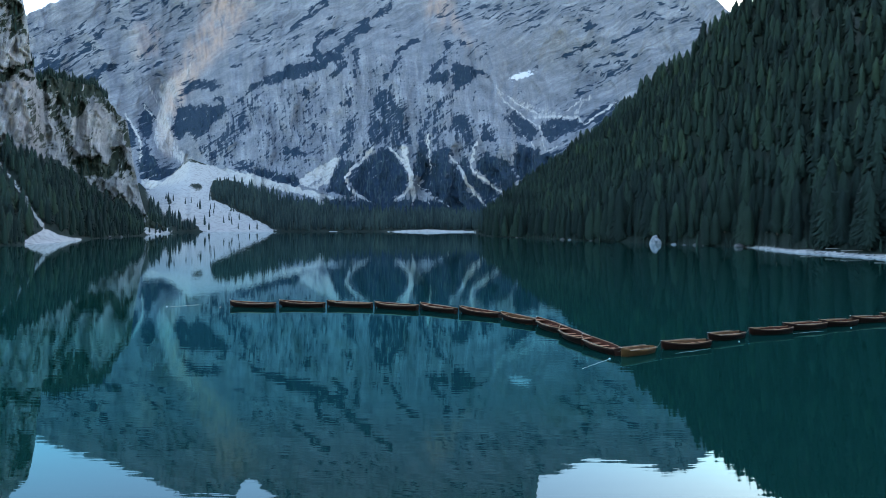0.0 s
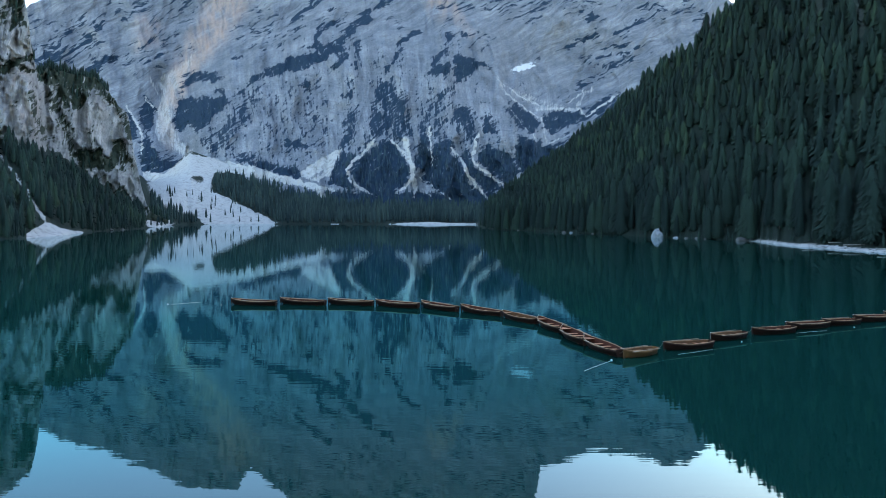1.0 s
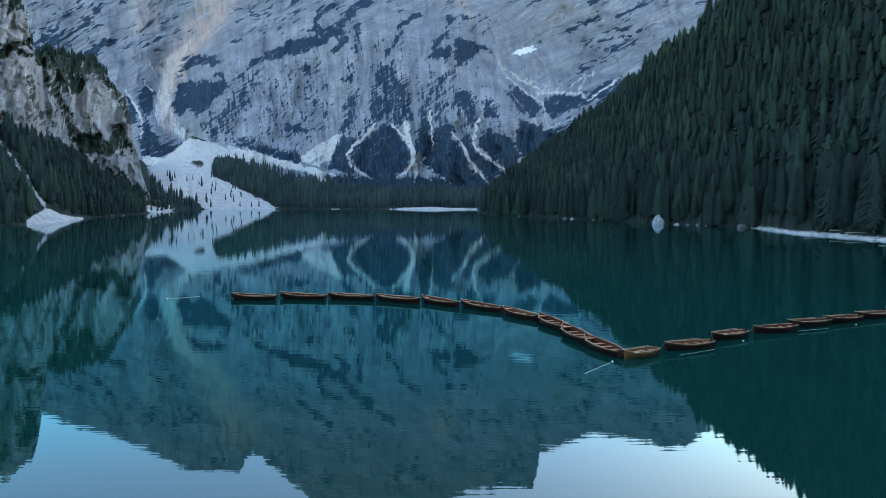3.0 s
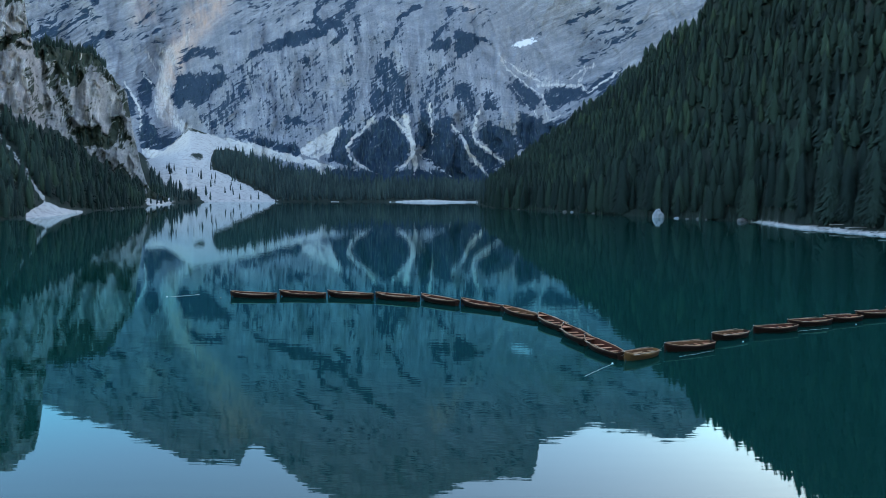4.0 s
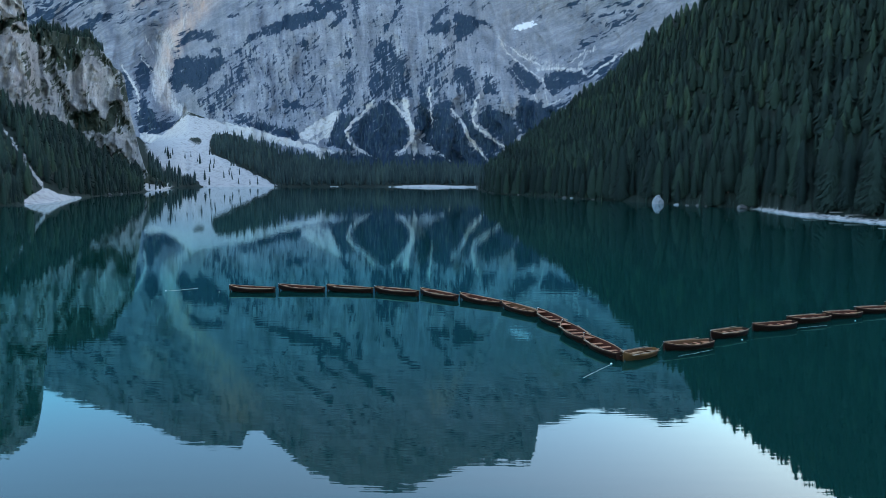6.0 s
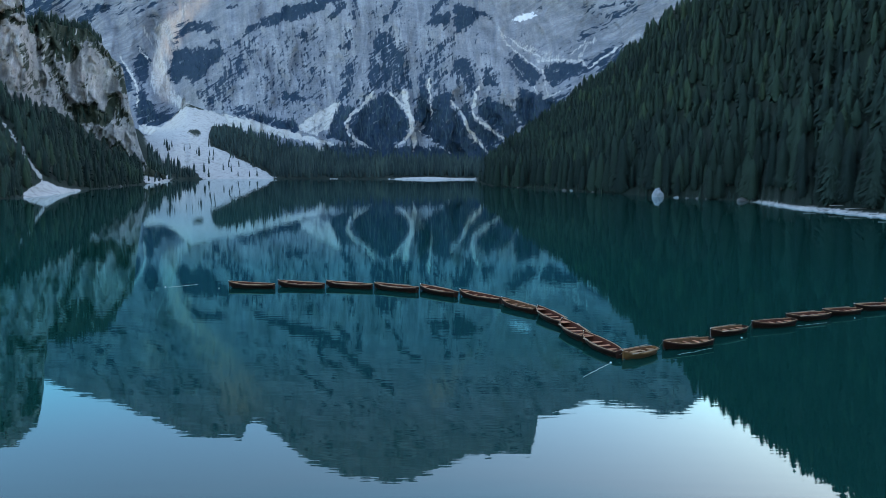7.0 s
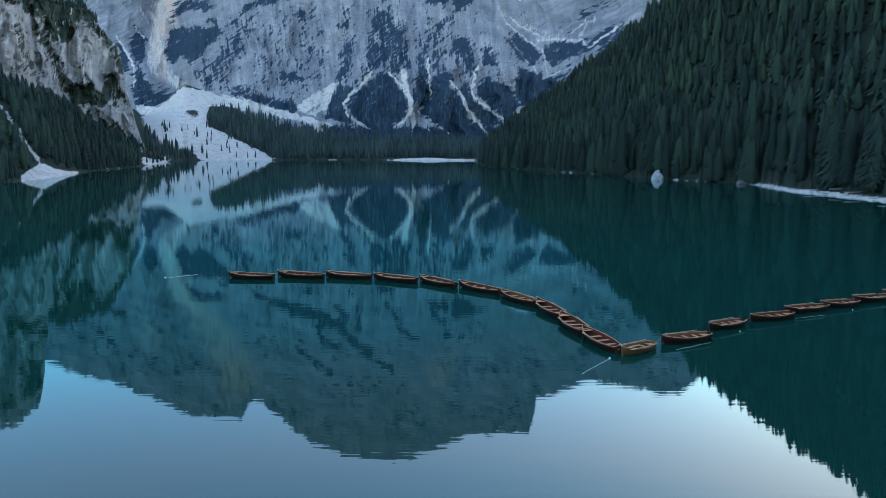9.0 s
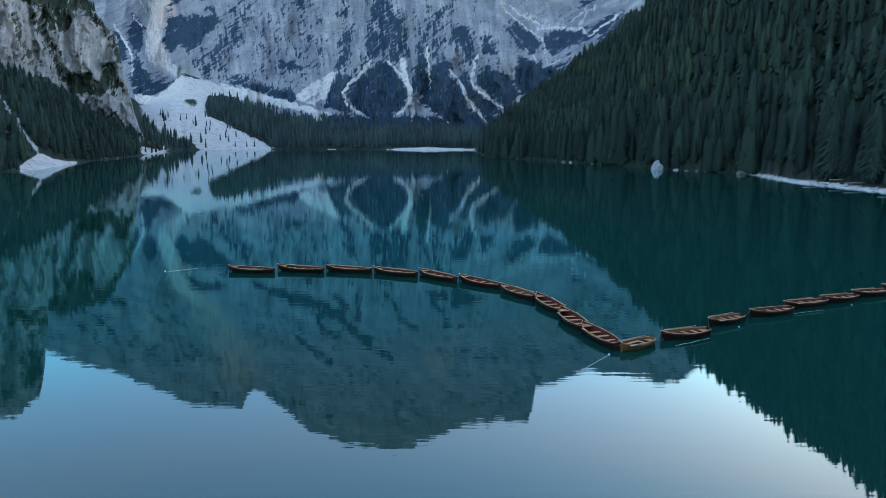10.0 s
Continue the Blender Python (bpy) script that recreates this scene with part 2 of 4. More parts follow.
def perlin(x, y):
    xi, yi = np.floor(x).astype(int), np.floor(y).astype(int)
    xf, yf = x - xi, y - yi
    xi, yi = xi & 255, yi & 255
    out = 0
    sx, sy = xf * xf * xf * (xf * (xf * 6 - 15) + 10), yf * yf * yf * (yf * (yf * 6 - 15) + 10)
    for dx in (0, 1):
        for dy in (0, 1):
            g = _grad[_perm[_perm[(xi + dx) & 255] + ((yi + dy) & 255)]]
            w = (sx if dx else 1 - sx) * (sy if dy else 1 - sy)
            out = out + w * (g[..., 0] * (xf - dx) + g[..., 1] * (yf - dy))
    return out * 1.5


def fbm(x, y, octaves=4, gain=0.5):
    out, amp = 0, 1.0
    for o in range(octaves):
        out = out + amp * perlin(x * 2**o + 17.3 * o, y * 2**o + 5.1 * o)
        amp *= gain
    return out


def ridged(x, y, octaves=4, gain=0.5):
    out, amp = 0, 1.0
    for o in range(octaves):
        out = out + amp * (1 - 2 * np.abs(perlin(x * 2**o + 31.7 * o, y * 2**o + 11.9 * o)))
        amp *= gain
    return out


def step(a, b, x):
    t = np.clip((x - a) / (b - a), 0, 1)
    return t * t * (3 - 2 * t)


def curve_through(pairs, x):
    p = np.array(pairs, float)
    return np.interp(x, p[:, 0], p[:, 1])


def blob(u, v, cu, cv, ru, rv, turn=0.0, soft=0.35):
    """1 inside an ellipse, falling to 0 round its rim."""
    c, s = math.cos(radians(turn)), math.sin(radians(turn))
    du, dv = u - cu, v - cv
    d = np.hypot((c * du + s * dv) / ru, (-s * du + c * dv) / rv)
    return 1 - step(1 - soft, 1 + soft, d)


def streak(u, v, line, width, soft=0.5, grow=False):
    """1 along a broken line, falling to 0 at its width; a width may grow along the line."""
    best = np.zeros_like(u)
    n = len(line) - 1
    w0, w1 = width if isinstance(width, tuple) else (width, width)
    for k in range(n):
        (a, b), (c, d) = line[k], line[k + 1]
        t = np.clip(((u - a) * (c - a) + (v - b) * (d - b)) / ((c - a) ** 2 + (d - b) ** 2 + 1e-9), 0, 1)
        w = w0 + (w1 - w0) * (k + t) / n
        near = 1 - step(1 - soft, 1 + soft, np.hypot(u - a - t * (c - a), v - b - t * (d - b)) / w)
        best = np.maximum(best, near * ((k + t) / n if grow else 1.0))
    return best


# All land is laid out from the landing stage at the origin. A place on a slope is named by two numbers:
# across: metres to the west for 1200 m ahead, and up: metres above 8.4 m for 1200 m ahead.
BASE = 8.4


def patch(u, v, outline, soft=4.0):
    """1 inside a closed outline, falling to 0 across its rim."""
    out = np.zeros(u.shape)
    p = np.array(outline, float)
    near = (u > p[:, 0].min() - soft) & (u < p[:, 0].max() + soft) & (v > p[:, 1].min() - soft) & (v < p[:, 1].max() + soft)
    a, b = u[near], v[near]
    away, inside = np.full(a.shape, 1e9), np.zeros(a.shape, bool)
    for (x0, y0), (x1, y1) in zip(p, np.roll(p, -1, 0)):
        t = np.clip(((a - x0) * (x1 - x0) + (b - y0) * (y1 - y0)) / ((x1 - x0) ** 2 + (y1 - y0) ** 2 + 1e-9), 0, 1)
        away = np.minimum(away, np.hypot(a - x0 - t * (x1 - x0), b - y0 - t * (y1 - y0)))
        if y0 != y1:
            inside ^= ((y0 > b) != (y1 > b)) & (a < (x1 - x0) * (b - y0) / (y1 - y0) + x0)
    out[near] = step(-soft, soft, np.where(inside, away, -away))
    return out


# ---- where the ground cover lies on the slopes (across, up) ----
def pine_cover(u, v):
    """Dwarf pine and forest on the massif: 0 to 1."""
    wu = u + 4.0 * fbm(u / 15, v / 15, 4, 0.6)
    wv = v + 4.0 * fbm(u / 15 + 40, v / 15, 4, 0.6)
    g = np.zeros_like(u)
    lay = lambda x: np.maximum(g, x)
    mat = lambda line, s=1.15, soft=5.0: s * patch(wu, wv, line, 1.7 * soft)
    band = lambda line, w, s=1.0: s * streak(wu, wv, line, tuple(1.25 * x for x in w) if isinstance(w, tuple) else 1.25 * w, 1.0)
    # round the couloir
    g = lay(mat([(-473, 205), (-451, 211), (-416, 211), (-384, 213), (-386, 195), (-410, 175), (-432, 152), (-447, 165), (-470, 150), (-477, 165), (-474, 185)]))
    g = lay(mat([(-463, 249), (-436, 259), (-406, 257), (-386, 244), (-401, 239), (-436, 237), (-451, 229), (-459, 217), (-469, 219)], 0.85))
    g = lay(mat([(-403, 227), (-386, 225), (-384, 218), (-403, 217)], 0.9, 3))
    g = lay(mat([(-531, 195), (-523, 205), (-511, 188), (-511, 172), (-517, 152), (-531, 155), (-536, 175)]))
    g = lay(mat([(-525, 215), (-509, 197), (-507, 188), (-523, 205)], 1.1, 3))
    g = lay(mat([(-559, 185), (-551, 185), (-539, 160), (-544, 138), (-552, 138), (-557, 160)], 1.1, 3))
    g = lay(mat([(-537, 138), (-524, 150), (-514, 128), (-500, 103), (-464, 99), (-485, 83), (-521, 79), (-536, 91)], 1.05))
    g = lay(mat([(-502, 115), (-482, 115), (-457, 101), (-483, 91), (-507, 96)], 0.55, 6))
    # the slanting bands over the bastion
    g = lay(mat([(-367, 217), (-332, 251), (-307, 262), (-282, 276), (-252, 293), (-237, 303), (-222, 306), (-192, 306), (-172, 301), (-161, 302), (-168, 293), (-182, 288), (-197, 286), (-222, 271), (-242, 264), (-282, 253), (-317, 249), (-342, 233), (-364, 211)], 1.0))
    g = lay(band([(-227, 310), (-217, 330), (-197, 340), (-182, 342)], 5, 0.85))
    g = lay(band([(-184, 310), (-167, 328), (-152, 341), (-135, 349)], 7, 0.9))
    g = lay(band([(-138, 355), (-118, 369), (-93, 388)], 4.5, 0.85))
    g = lay(band([(-194, 263), (-176, 286)], 5, 0.85))
    g = lay(band([(-261, 347), (-236, 369), (-205, 393)], 3.5, 0.9))
    g = lay(band([(-155, 308), (-149, 283), (-153, 269)], 6, 0.8))
    g = lay(band([(-83, 306), (-63, 318), (-44, 325)], 3.5, 0.95))
    g = lay(band([(-103, 259), (-86, 283), (-77, 300)], 4, 0.75))
    g = lay(band([(-369, 280), (-356, 284)], 3, 0.7))
    g = lay(band([(-333, 322), (-311, 326)], 4, 0.55))
    g = lay(band([(-427, 170), (-387, 195), (-357, 219)], (7, 5), 0.5))
    g = lay(mat([(-437, 138), (-402, 160), (-372, 195), (-332, 239), (-312, 234), (-327, 200), (-362, 150), (-378, 108), (-413, 110)], 0.62, 10))
    # gullies of the bastion
    g = lay(mat([(-111, 247), (-83, 234), (-72, 219), (-62, 195), (-49, 150), (-72, 128), (-94, 142), (-115, 138), (-138, 115), (-135, 160), (-128, 205), (-123, 229)], 0.74, 8))
    g = lay(mat([(-115, 247), (-93, 231), (-95, 221), (-123, 221)], 0.95, 5))
    g = lay(mat([(-128, 195), (-93, 200), (-92, 168), (-123, 160)], 0.80, 6))
    g = lay(mat([(-173, 195), (-151, 200), (-143, 165), (-155, 130), (-181, 110), (-183, 150)], 0.72, 7))
    g = lay(mat([(-168, 249), (-158, 239), (-171, 209), (-181, 205)], 0.62, 6))
    g = lay(mat([(-242, 249), (-227, 224), (-235, 209), (-252, 234)], 0.78, 5))
    g = lay(mat([(-213, 209), (-203, 211), (-208, 200), (-215, 200)], 0.9, 3))
    g = lay(mat([(-9, 229), (16, 239), (6, 209), (-14, 185), (-29, 150), (-49, 138), (-59, 150), (-42, 185)], 0.70, 8))
    g = lay(mat([(-24, 195), (1, 200), (6, 138), (-22, 138)], 0.62, 7))
    g = lay(mat([(14, 185), (26, 198), (44, 195), (48, 172), (31, 160), (16, 170)], 1.0))
    g = lay(mat([(16, 165), (51, 175), (66, 155), (61, 132), (31, 132)], 0.70, 7))
    g = lay(mat([(-49, 138), (-64, 145), (-84, 165), (-69, 185), (-44, 175)], 0.6, 7))
    g = lay(mat([(-288, 135), (-268, 139), (-243, 133), (-237, 124), (-263, 124), (-283, 128)], 1.05))
    g = lay(mat([(-378, 110), (-343, 118), (-313, 101), (-331, 87), (-368, 99)], 0.68, 6))
    # the dark mats below the corrie
    g = lay(mat([(16, 286), (31, 286), (51, 279), (65, 273), (52, 257), (36, 249), (26, 236), (16, 247), (15, 269)], 1.1))
    g = lay(mat([(-34, 252), (-14, 269), (6, 272), (15, 252), (-12, 250)], 1.1))
    g = lay(band([(-20, 271), (2, 294)], 4.5, 0.9))
    g = lay(band([(4, 316), (21, 323), (40, 321)], 3, 0.9))
    g = lay(band([(63, 270), (81, 264)], 3, 0.9))
    g = lay(mat([(68, 175), (78, 186), (95, 175), (105, 158), (86, 147), (68, 154)]))
    g = lay(mat([(103, 195), (130, 199), (150, 186), (165, 174), (163, 160), (155, 147), (140, 154), (125, 162), (115, 178)]))
    g = lay(mat([(170, 182), (190, 190), (215, 193), (235, 186), (247, 169), (225, 167), (200, 154), (185, 150), (170, 160)], 1.05))
    g = lay(mat([(120, 152), (140, 144), (160, 138), (177, 128), (215, 138), (175, 96), (141, 71), (124, 105)], 1.0))
    g = lay(band([(245, 178), (264, 194), (302, 217)], (8, 6), 1.05))
    g = lay(band([(274, 185), (324, 204)], 8, 1.0))
    g = lay(band([(214, 300), (244, 313), (263, 322)], 4, 0.9))
    g = lay(band([(248, 345), (268, 354)], 3, 0.8))
    g = lay(band([(298, 323), (323, 337), (347, 345)], 3, 0.7))
    g = lay(band([(229, 227), (264, 249), (323, 286)], (4, 7), 0.6))
    # the slabs beside the cliff
    g = lay(mat([(-712, 293), (-678, 306), (-660, 298), (-680, 274), (-709, 257), (-718, 269)], 0.8, 8))
    g = lay(band([(-690, 271), (-628, 310), (-598, 339)], 4, 0.8))
    g = lay(band([(-703, 301), (-648, 331), (-626, 352)], 3.5, 0.6))
    g = lay(band([(-664, 274), (-629, 293), (-603, 310)], 3.5, 0.6))
    g = lay(band([(-619, 259), (-599, 273), (-579, 282)], 6, 0.95))
    g = lay(band([(-563, 347), (-538, 359)], 3, 0.6))
    # the wooded skirts at the foot, between the torrents
    g = lay(mat([(-193, 101), (-178, 112), (-151, 113), (-141, 116), (-158, 101), (-172, 83), (-169, 66), (-152, 51), (-184, 55), (-209, 63), (-195, 83)], 1.2))
    g = lay(mat([(-129, 120), (-112, 135), (-98, 139), (-84, 128), (-73, 113), (-68, 96), (-62, 81), (-64, 65), (-79, 53), (-94, 39), (-124, 41), (-144, 56), (-162, 69), (-166, 86), (-153, 101)], 1.25))
    g = lay(mat([(-48, 130), (-36, 146), (-28, 138), (-25, 116), (-16, 134), (11, 138), (15, 114), (28, 96), (36, 76), (51, 54), (58, 35), (16, 33), (-9, 49), (-29, 64), (-42, 81), (-48, 101)], 1.25))
    g = lay(mat([(27, 110), (44, 122), (47, 96), (71, 79), (103, 54), (74, 47), (51, 74), (36, 96)], 1.25))
    g = lay(mat([(61, 108), (76, 130), (101, 117), (122, 105), (133, 79), (116, 59), (106, 61), (81, 82), (58, 99)], 1.2))
    g = lay(mat([(-335, 95), (-313, 100), (-291, 89), (-263, 91), (-245, 75), (-261, 69), (-303, 81), (-331, 87)], 1.15))
    g = lay(1.2 * step(58, 36, v + 7 * fbm(u / 22, v / 22, 3)))
    # sparse growth on the ledges of the lower wall, thin green lines on the tilted slabs above
    low = blob(u, v, -83, 165, 330, 92, 0, 0.5)
    run = ridged((u - 0.25 * v) / 30 + 0.25 * fbm(u / 20, v / 20, 2), v / 150, 3, 0.6)
    sparse = low * (0.03 + 0.30 * step(0.0, 0.9, run))
    high = step(226, 290, v) * step(-0.2, 0.4, fbm(u / 90, v / 50, 3))
    g = np.maximum(g, np.maximum(sparse, 0.20 * high + 0.05))
    # bare ribs that run down between the gullies
    rib = lambda line, w: streak(wu, wv, line, w, 0.7)
    bare = np.maximum.reduce([rib([(-143, 286), (-142, 229), (-145, 175), (-155, 138)], (7, 8)), rib([(-195, 249), (-193, 185), (-201, 120)], 9), rib([(-57, 234), (-54, 185), (-49, 138)], (6, 7)), rib([(83, 249), (87, 200), (99, 165), (115, 138)], (18, 14)), rib([(-267, 288), (-222, 294)], 4), rib([(18, 160), (22, 130)], 5), rib([(58, 209), (62, 185)], 6)])
    return np.clip(g * (1 - 0.72 * bare), 0, 1)


def scree_cover(u, v):
    wu, wv = u + 2.4 * fbm(u / 11, v / 11, 5, 0.65), v + 2.4 * fbm(u / 11 + 40, v / 11, 5, 0.65)
    g = np.zeros_like(u)
    lay = lambda x: np.maximum(g, x)
    run = lambda line, w, s=1.0, soft=0.8: s * streak(wu, wv, line, tuple(0.48 * x for x in w) if isinstance(w, tuple) else 0.48 * w, max(soft, 0.55))
    # the couloir
    g = lay(0.62 * patch(wu, wv, [(-500, 249), (-460, 271), (-430, 300), (-447, 259), (-469, 219), (-477, 165), (-462, 135), (-434, 112), (-462, 106), (-484, 124), (-502, 130), (-512, 155), (-507, 185), (-499, 219)], 10))
    g = lay(run([(-559, 197), (-541, 165), (-532, 144), (-535, 112)], (4, 5), 0.8))
    g = lay(run([(-527, 212), (-505, 186)], 2.5, 0.8))
    g = lay(run([(-518, 249), (-499, 209)], (5, 5), 0.5, 0.7))
    # the great fan down to the shore
    g = lay(patch(wu, wv, [(-450, 114), (-383, 101), (-333, 90), (-283, 74), (-224, 60), (-186, 49), (-224, 50), (-244, 55), (-283, 62), (-323, 70), (-353, 75), (-383, 82), (-405, 80), (-412, 66), (-409, 47), (-383, 37), (-344, 17), (-309, -1), (-292, -7), (-304, -13), (-422, -13), (-439, 4), (-465, 24), (-495, 40), (-527, 63), (-533, 81), (-493, 79), (-471, 96)], 3))
    g = lay(patch(wu, wv, [(-229, 51), (-216, 49), (-208, 35), (-224, 39)], 3))
    g = g * (1 - 0.8 * streak(wu, wv, [(-529, 67), (-483, 49), (-451, 37)], 1.8, 0.5)) * (1 - 0.75 * blob(wu, wv, -438, 66, 13, 9, 20, 0.5))
    # torrents through the wooded skirts
    g = lay(patch(wu, wv, [(-180, 124), (-191, 101), (-197, 83), (-223, 64), (-253, 74), (-253, 82), (-223, 103), (-197, 116)], 3))
    g = g * (1 - 0.6 * patch(wu, wv, [(-243, 71), (-208, 89), (-213, 79), (-231, 68)], 3))
    g = lay(run([(-125, 138), (-141, 116), (-161, 101), (-172, 86), (-169, 69), (-152, 55), (-128, 43)], (6, 4.5)))
    g = lay(run([(-68, 138), (-65, 110), (-57, 89), (-56, 69)], (11, 8)))
    g = lay(run([(-94, 138), (-72, 115)], (4, 5), 0.8))
    g = lay(run([(-56, 73), (-68, 56), (-86, 45)], (6, 3)))
    g = lay(run([(-55, 71), (-52, 49), (-54, 35)], (7, 4)))
    g = lay(run([(-46, 75), (-16, 53), (12, 34)], (1.8, 1.6), 0.8))
    g = lay(run([(-39, 53), (-18, 33)], (2.5, 1.6), 0.8))
    g = lay(run([(-27, 162), (-24, 120), (-21, 89)], (5, 1.6), 0.85))
    g = lay(run([(13, 124), (31, 101), (42, 76), (62, 51), (74, 37)], (4, 6)))
    g = lay(run([(58, 148), (49, 112), (54, 95), (81, 76), (109, 55)], (5, 2.8)))
    g = lay(run([(115, 195), (140, 160), (160, 142)], (1.5, 2.5), 0.7))
    g = lay(run([(-143, 205), (-143, 160)], 5, 0.35, 0.8))
    # the high corrie
    g = lay(0.50 * patch(wu, wv, [(99, 239), (120, 227), (155, 217), (200, 204), (225, 195), (175, 190), (140, 202)], 7) * (0.85 + 0.5 * fbm((u + v) / 14, (v - u) / 5, 3)))
    g = lay(run([(93, 247), (105, 221), (133, 200), (163, 178)], (4, 4), 0.62))
    g = lay(run([(103, 234), (140, 211), (177, 193)], (3, 5), 0.62))
    g = lay(run([(160, 192), (200, 193), (237, 191), (249, 178)], (7, 6), 0.56))
    g = lay(run([(215, 203), (244, 224)], (3, 4), 0.56))
    g = lay(run([(230, 195), (244, 219), (259, 227)], (4, 9), 0.52))
    g = lay(run([(250, 178), (274, 198), (304, 219)], (4, 3.5), 0.85))
    g = lay(run([(170, 175), (180, 132), (205, 142)], (5, 4), 0.55))
    return np.clip(g, 0, 1)


def stain_cover(u, v):
    g = streak(u, v, [(-374, 397), (-399, 338), (-450, 274), (-481, 200)], (34, 14), 0.8) * 0.85
    g = np.maximum(g, 0.8 * blob(u, v, -8, 382, 22, 30, 10, 0.7))
    g = np.maximum(g, 0.45 * streak(u, v, [(16, 367), (28, 342), (42, 324)], 9, 0.8))
    g = np.maximum(g, 0.42 * patch(u, v, [(-540, 352), (-517, 359), (-495, 337), (-494, 303), (-517, 298), (-539, 288), (-547, 308)], 10))
    g = np.maximum(g, 0.5 * streak(u, v, [(-450, 274), (-480, 215), (-491, 176), (-482, 133)], (16, 12), 0.7))
    return g * (0.6 + 0.6 * fbm(u / 12, v / 34, 4))


# ---- the massif at the head of the lake ----
# west of 700 the ridge is unseen, added to block the low sun
SKY_LINE = [(-900, 300), (-760, 325), (-730, 370), (-690, 389), (-609, 411), (-548, 436), (-508, 455), (-467, 477), (-372, 480), (-361, 455), (-345, 444), (-299, 480), (-248, 528), (-174, 554), (-90, 565), (-36, 551), (48, 512), (159, 506), (168, 479), (173, 440), (226, 426), (257, 408), (330, 415), (404, 433), (435, 430), (465, 408), (560, 330), (700, 300), (900, 420), (1500, 440), (3400, 620)]


def massif():
    us = np.concatenate([np.linspace(-860, 560, 900), np.linspace(560, 3400, 80)[1:]])
    nu, nv = len(us), 450
    top = curve_through(SKY_LINE, us) + 5 * fbm(us / 24, us * 0, 4) - 2 * np.abs(fbm(us / 7, us * 0 + 3, 2))
    foot = curve_through([(-900, 40), (-560, 70), (-480, 100), (-400, 84), (-280, 52), (-160, 30), (140, 30), (300, 60), (3400, 60)], us) - 45
    t = np.linspace(0, 1, nv)
    u = np.repeat(us[:, None], nv, 1)
    full = foot[:, None] + (np.maximum(540, top + 5) - foot)[:, None] * t[None, :]
    v = np.minimum(full, top[:, None])
    veg, scree, stain = pine_cover(u, v), scree_cover(u, v), stain_cover(u, v)
    d = 1540 + 2.15 * (v - 30) + 0.0 * u
    # the bastion in the middle, the couloir beside it, the corrie
    d -= 190 * blob(u, v, -143, 150, 300, 190, 12, 0.7)
    d -= 90 * blob(u, v, 46, 199, 110, 120, 0, 0.7)
    d += 120 * streak(u, v, [(-399, 358), (-450, 269), (-489, 186), (-464, 117)], (70, 26), 0.9)
    d += 60 * blob(u, v, -502, 238, 10, 26, 0, 0.9)
    d += 150 * blob(u, v, 185, 249, 110, 70, 0, 0.8)
    d += 16 * streak(u, v, [(-71, 298), (-83, 210), (-75, 135)], (14, 24), 0.9, True)
    d += 15 * streak(u, v, [(-142, 338), (-132, 249), (-151, 131)], (12, 20), 0.9, True)
    d += 12 * streak(u, v, [(-23, 337), (6, 229), (16, 120)], (14, 18), 0.9, True)
    d += 11 * streak(u, v, [(66, 219), (51, 115)], (12, 16), 0.9, True)
    d += 12 * streak(u, v, [(-192, 289), (-197, 200), (-185, 126)], (10, 16), 0.9, True)
    d += 15 * streak(u, v, [(-261, 249), (-277, 170), (-283, 111)], (10, 14), 0.9, True)
    bastion = blob(u, v, -133, 170, 330, 150, 0, 0.5)
    warp = 14 * fbm(u / 70, v / 70, 3)
    d -= (30 + 14 * bastion) * ridged((u + warp) / 85, (v + warp) / 260, 3, 0.5)
    d -= 9 * ridged((u + warp) / 33 + 5, (v + 0.3 * u) / 115, 3, 0.55)
    d -= 1.6 * ridged((u + warp) / 13, v / 46, 4, 0.6)
    d -= 6 * fbm(u / 26 + 3, v / 34, 4, 0.55)
    # tilted beds: treads and risers
    bed = (v - 0.5 * u + 16 * fbm(u / 120, v / 120, 3)) / 17
    saw = bed - np.floor(bed)
    d -= (1 - bastion) * 7 * (saw - 0.5) * (0.6 + 0.6 * fbm(u / 50, v / 50, 2))
    bed2 = (v + 0.12 * u + 8 * fbm(u / 60 + 7, v / 60, 3)) / 9
    d -= bastion * 3.5 * (bed2 - np.floor(bed2) - 0.5)
    d += 2.0 * fbm(u / 8, v / 11, 3, 0.6)
    d = d + 2 * scree + 1.5 * (full - v)
    x, y, z = u * d / 1200, d, BASE + v * d / 1200
    snow = step(0.35, 0.6, blob(u, v, 137, 265, 20, 5, 16, 0.7) + 0.5 * fbm(u / 8, v / 4, 4, 0.6) * blob(u, v, 137, 265, 30, 10, 16))
    cover = np.stack([veg * (1 - 0.9 * scree) * (1 - snow), scree, stain, snow], -1)
    wall = np.concatenate([bastion, np.zeros((nu, 3))], 1)
    lay = np.zeros((nu, nv + 3, 3))
    loose = 1 - 0.75 * bastion
    lay[:, :nv, 0] = u + loose * (6 * fbm(u / 70, v / 70, 3) + 2 * fbm(u / 22 + 5, v / 40, 3))
    lay[:, :nv, 1] = v + loose * (6 * fbm(u / 80 + 7, v / 60, 3) + 2 * fbm(u / 24 + 9, v / 24, 3))
    # the far side, falling away
    back = [(60, -6), (300, -160), (900, -700)]
    xs, ys, zs = [x], [y], [z]
    for far, drop in back:
        xs.append(x[:, -1:] * (1 + far / y[:, -1:])), ys.append(y[:, -1:] + far), zs.append(z[:, -1:] + drop)
        cover = np.concatenate([cover, np.repeat([[[0, 0, 0, 0]]], nu, 0)], 1)
    x, y, z = np.concatenate(xs, 1), np.concatenate(ys, 1), np.concatenate(zs, 1)
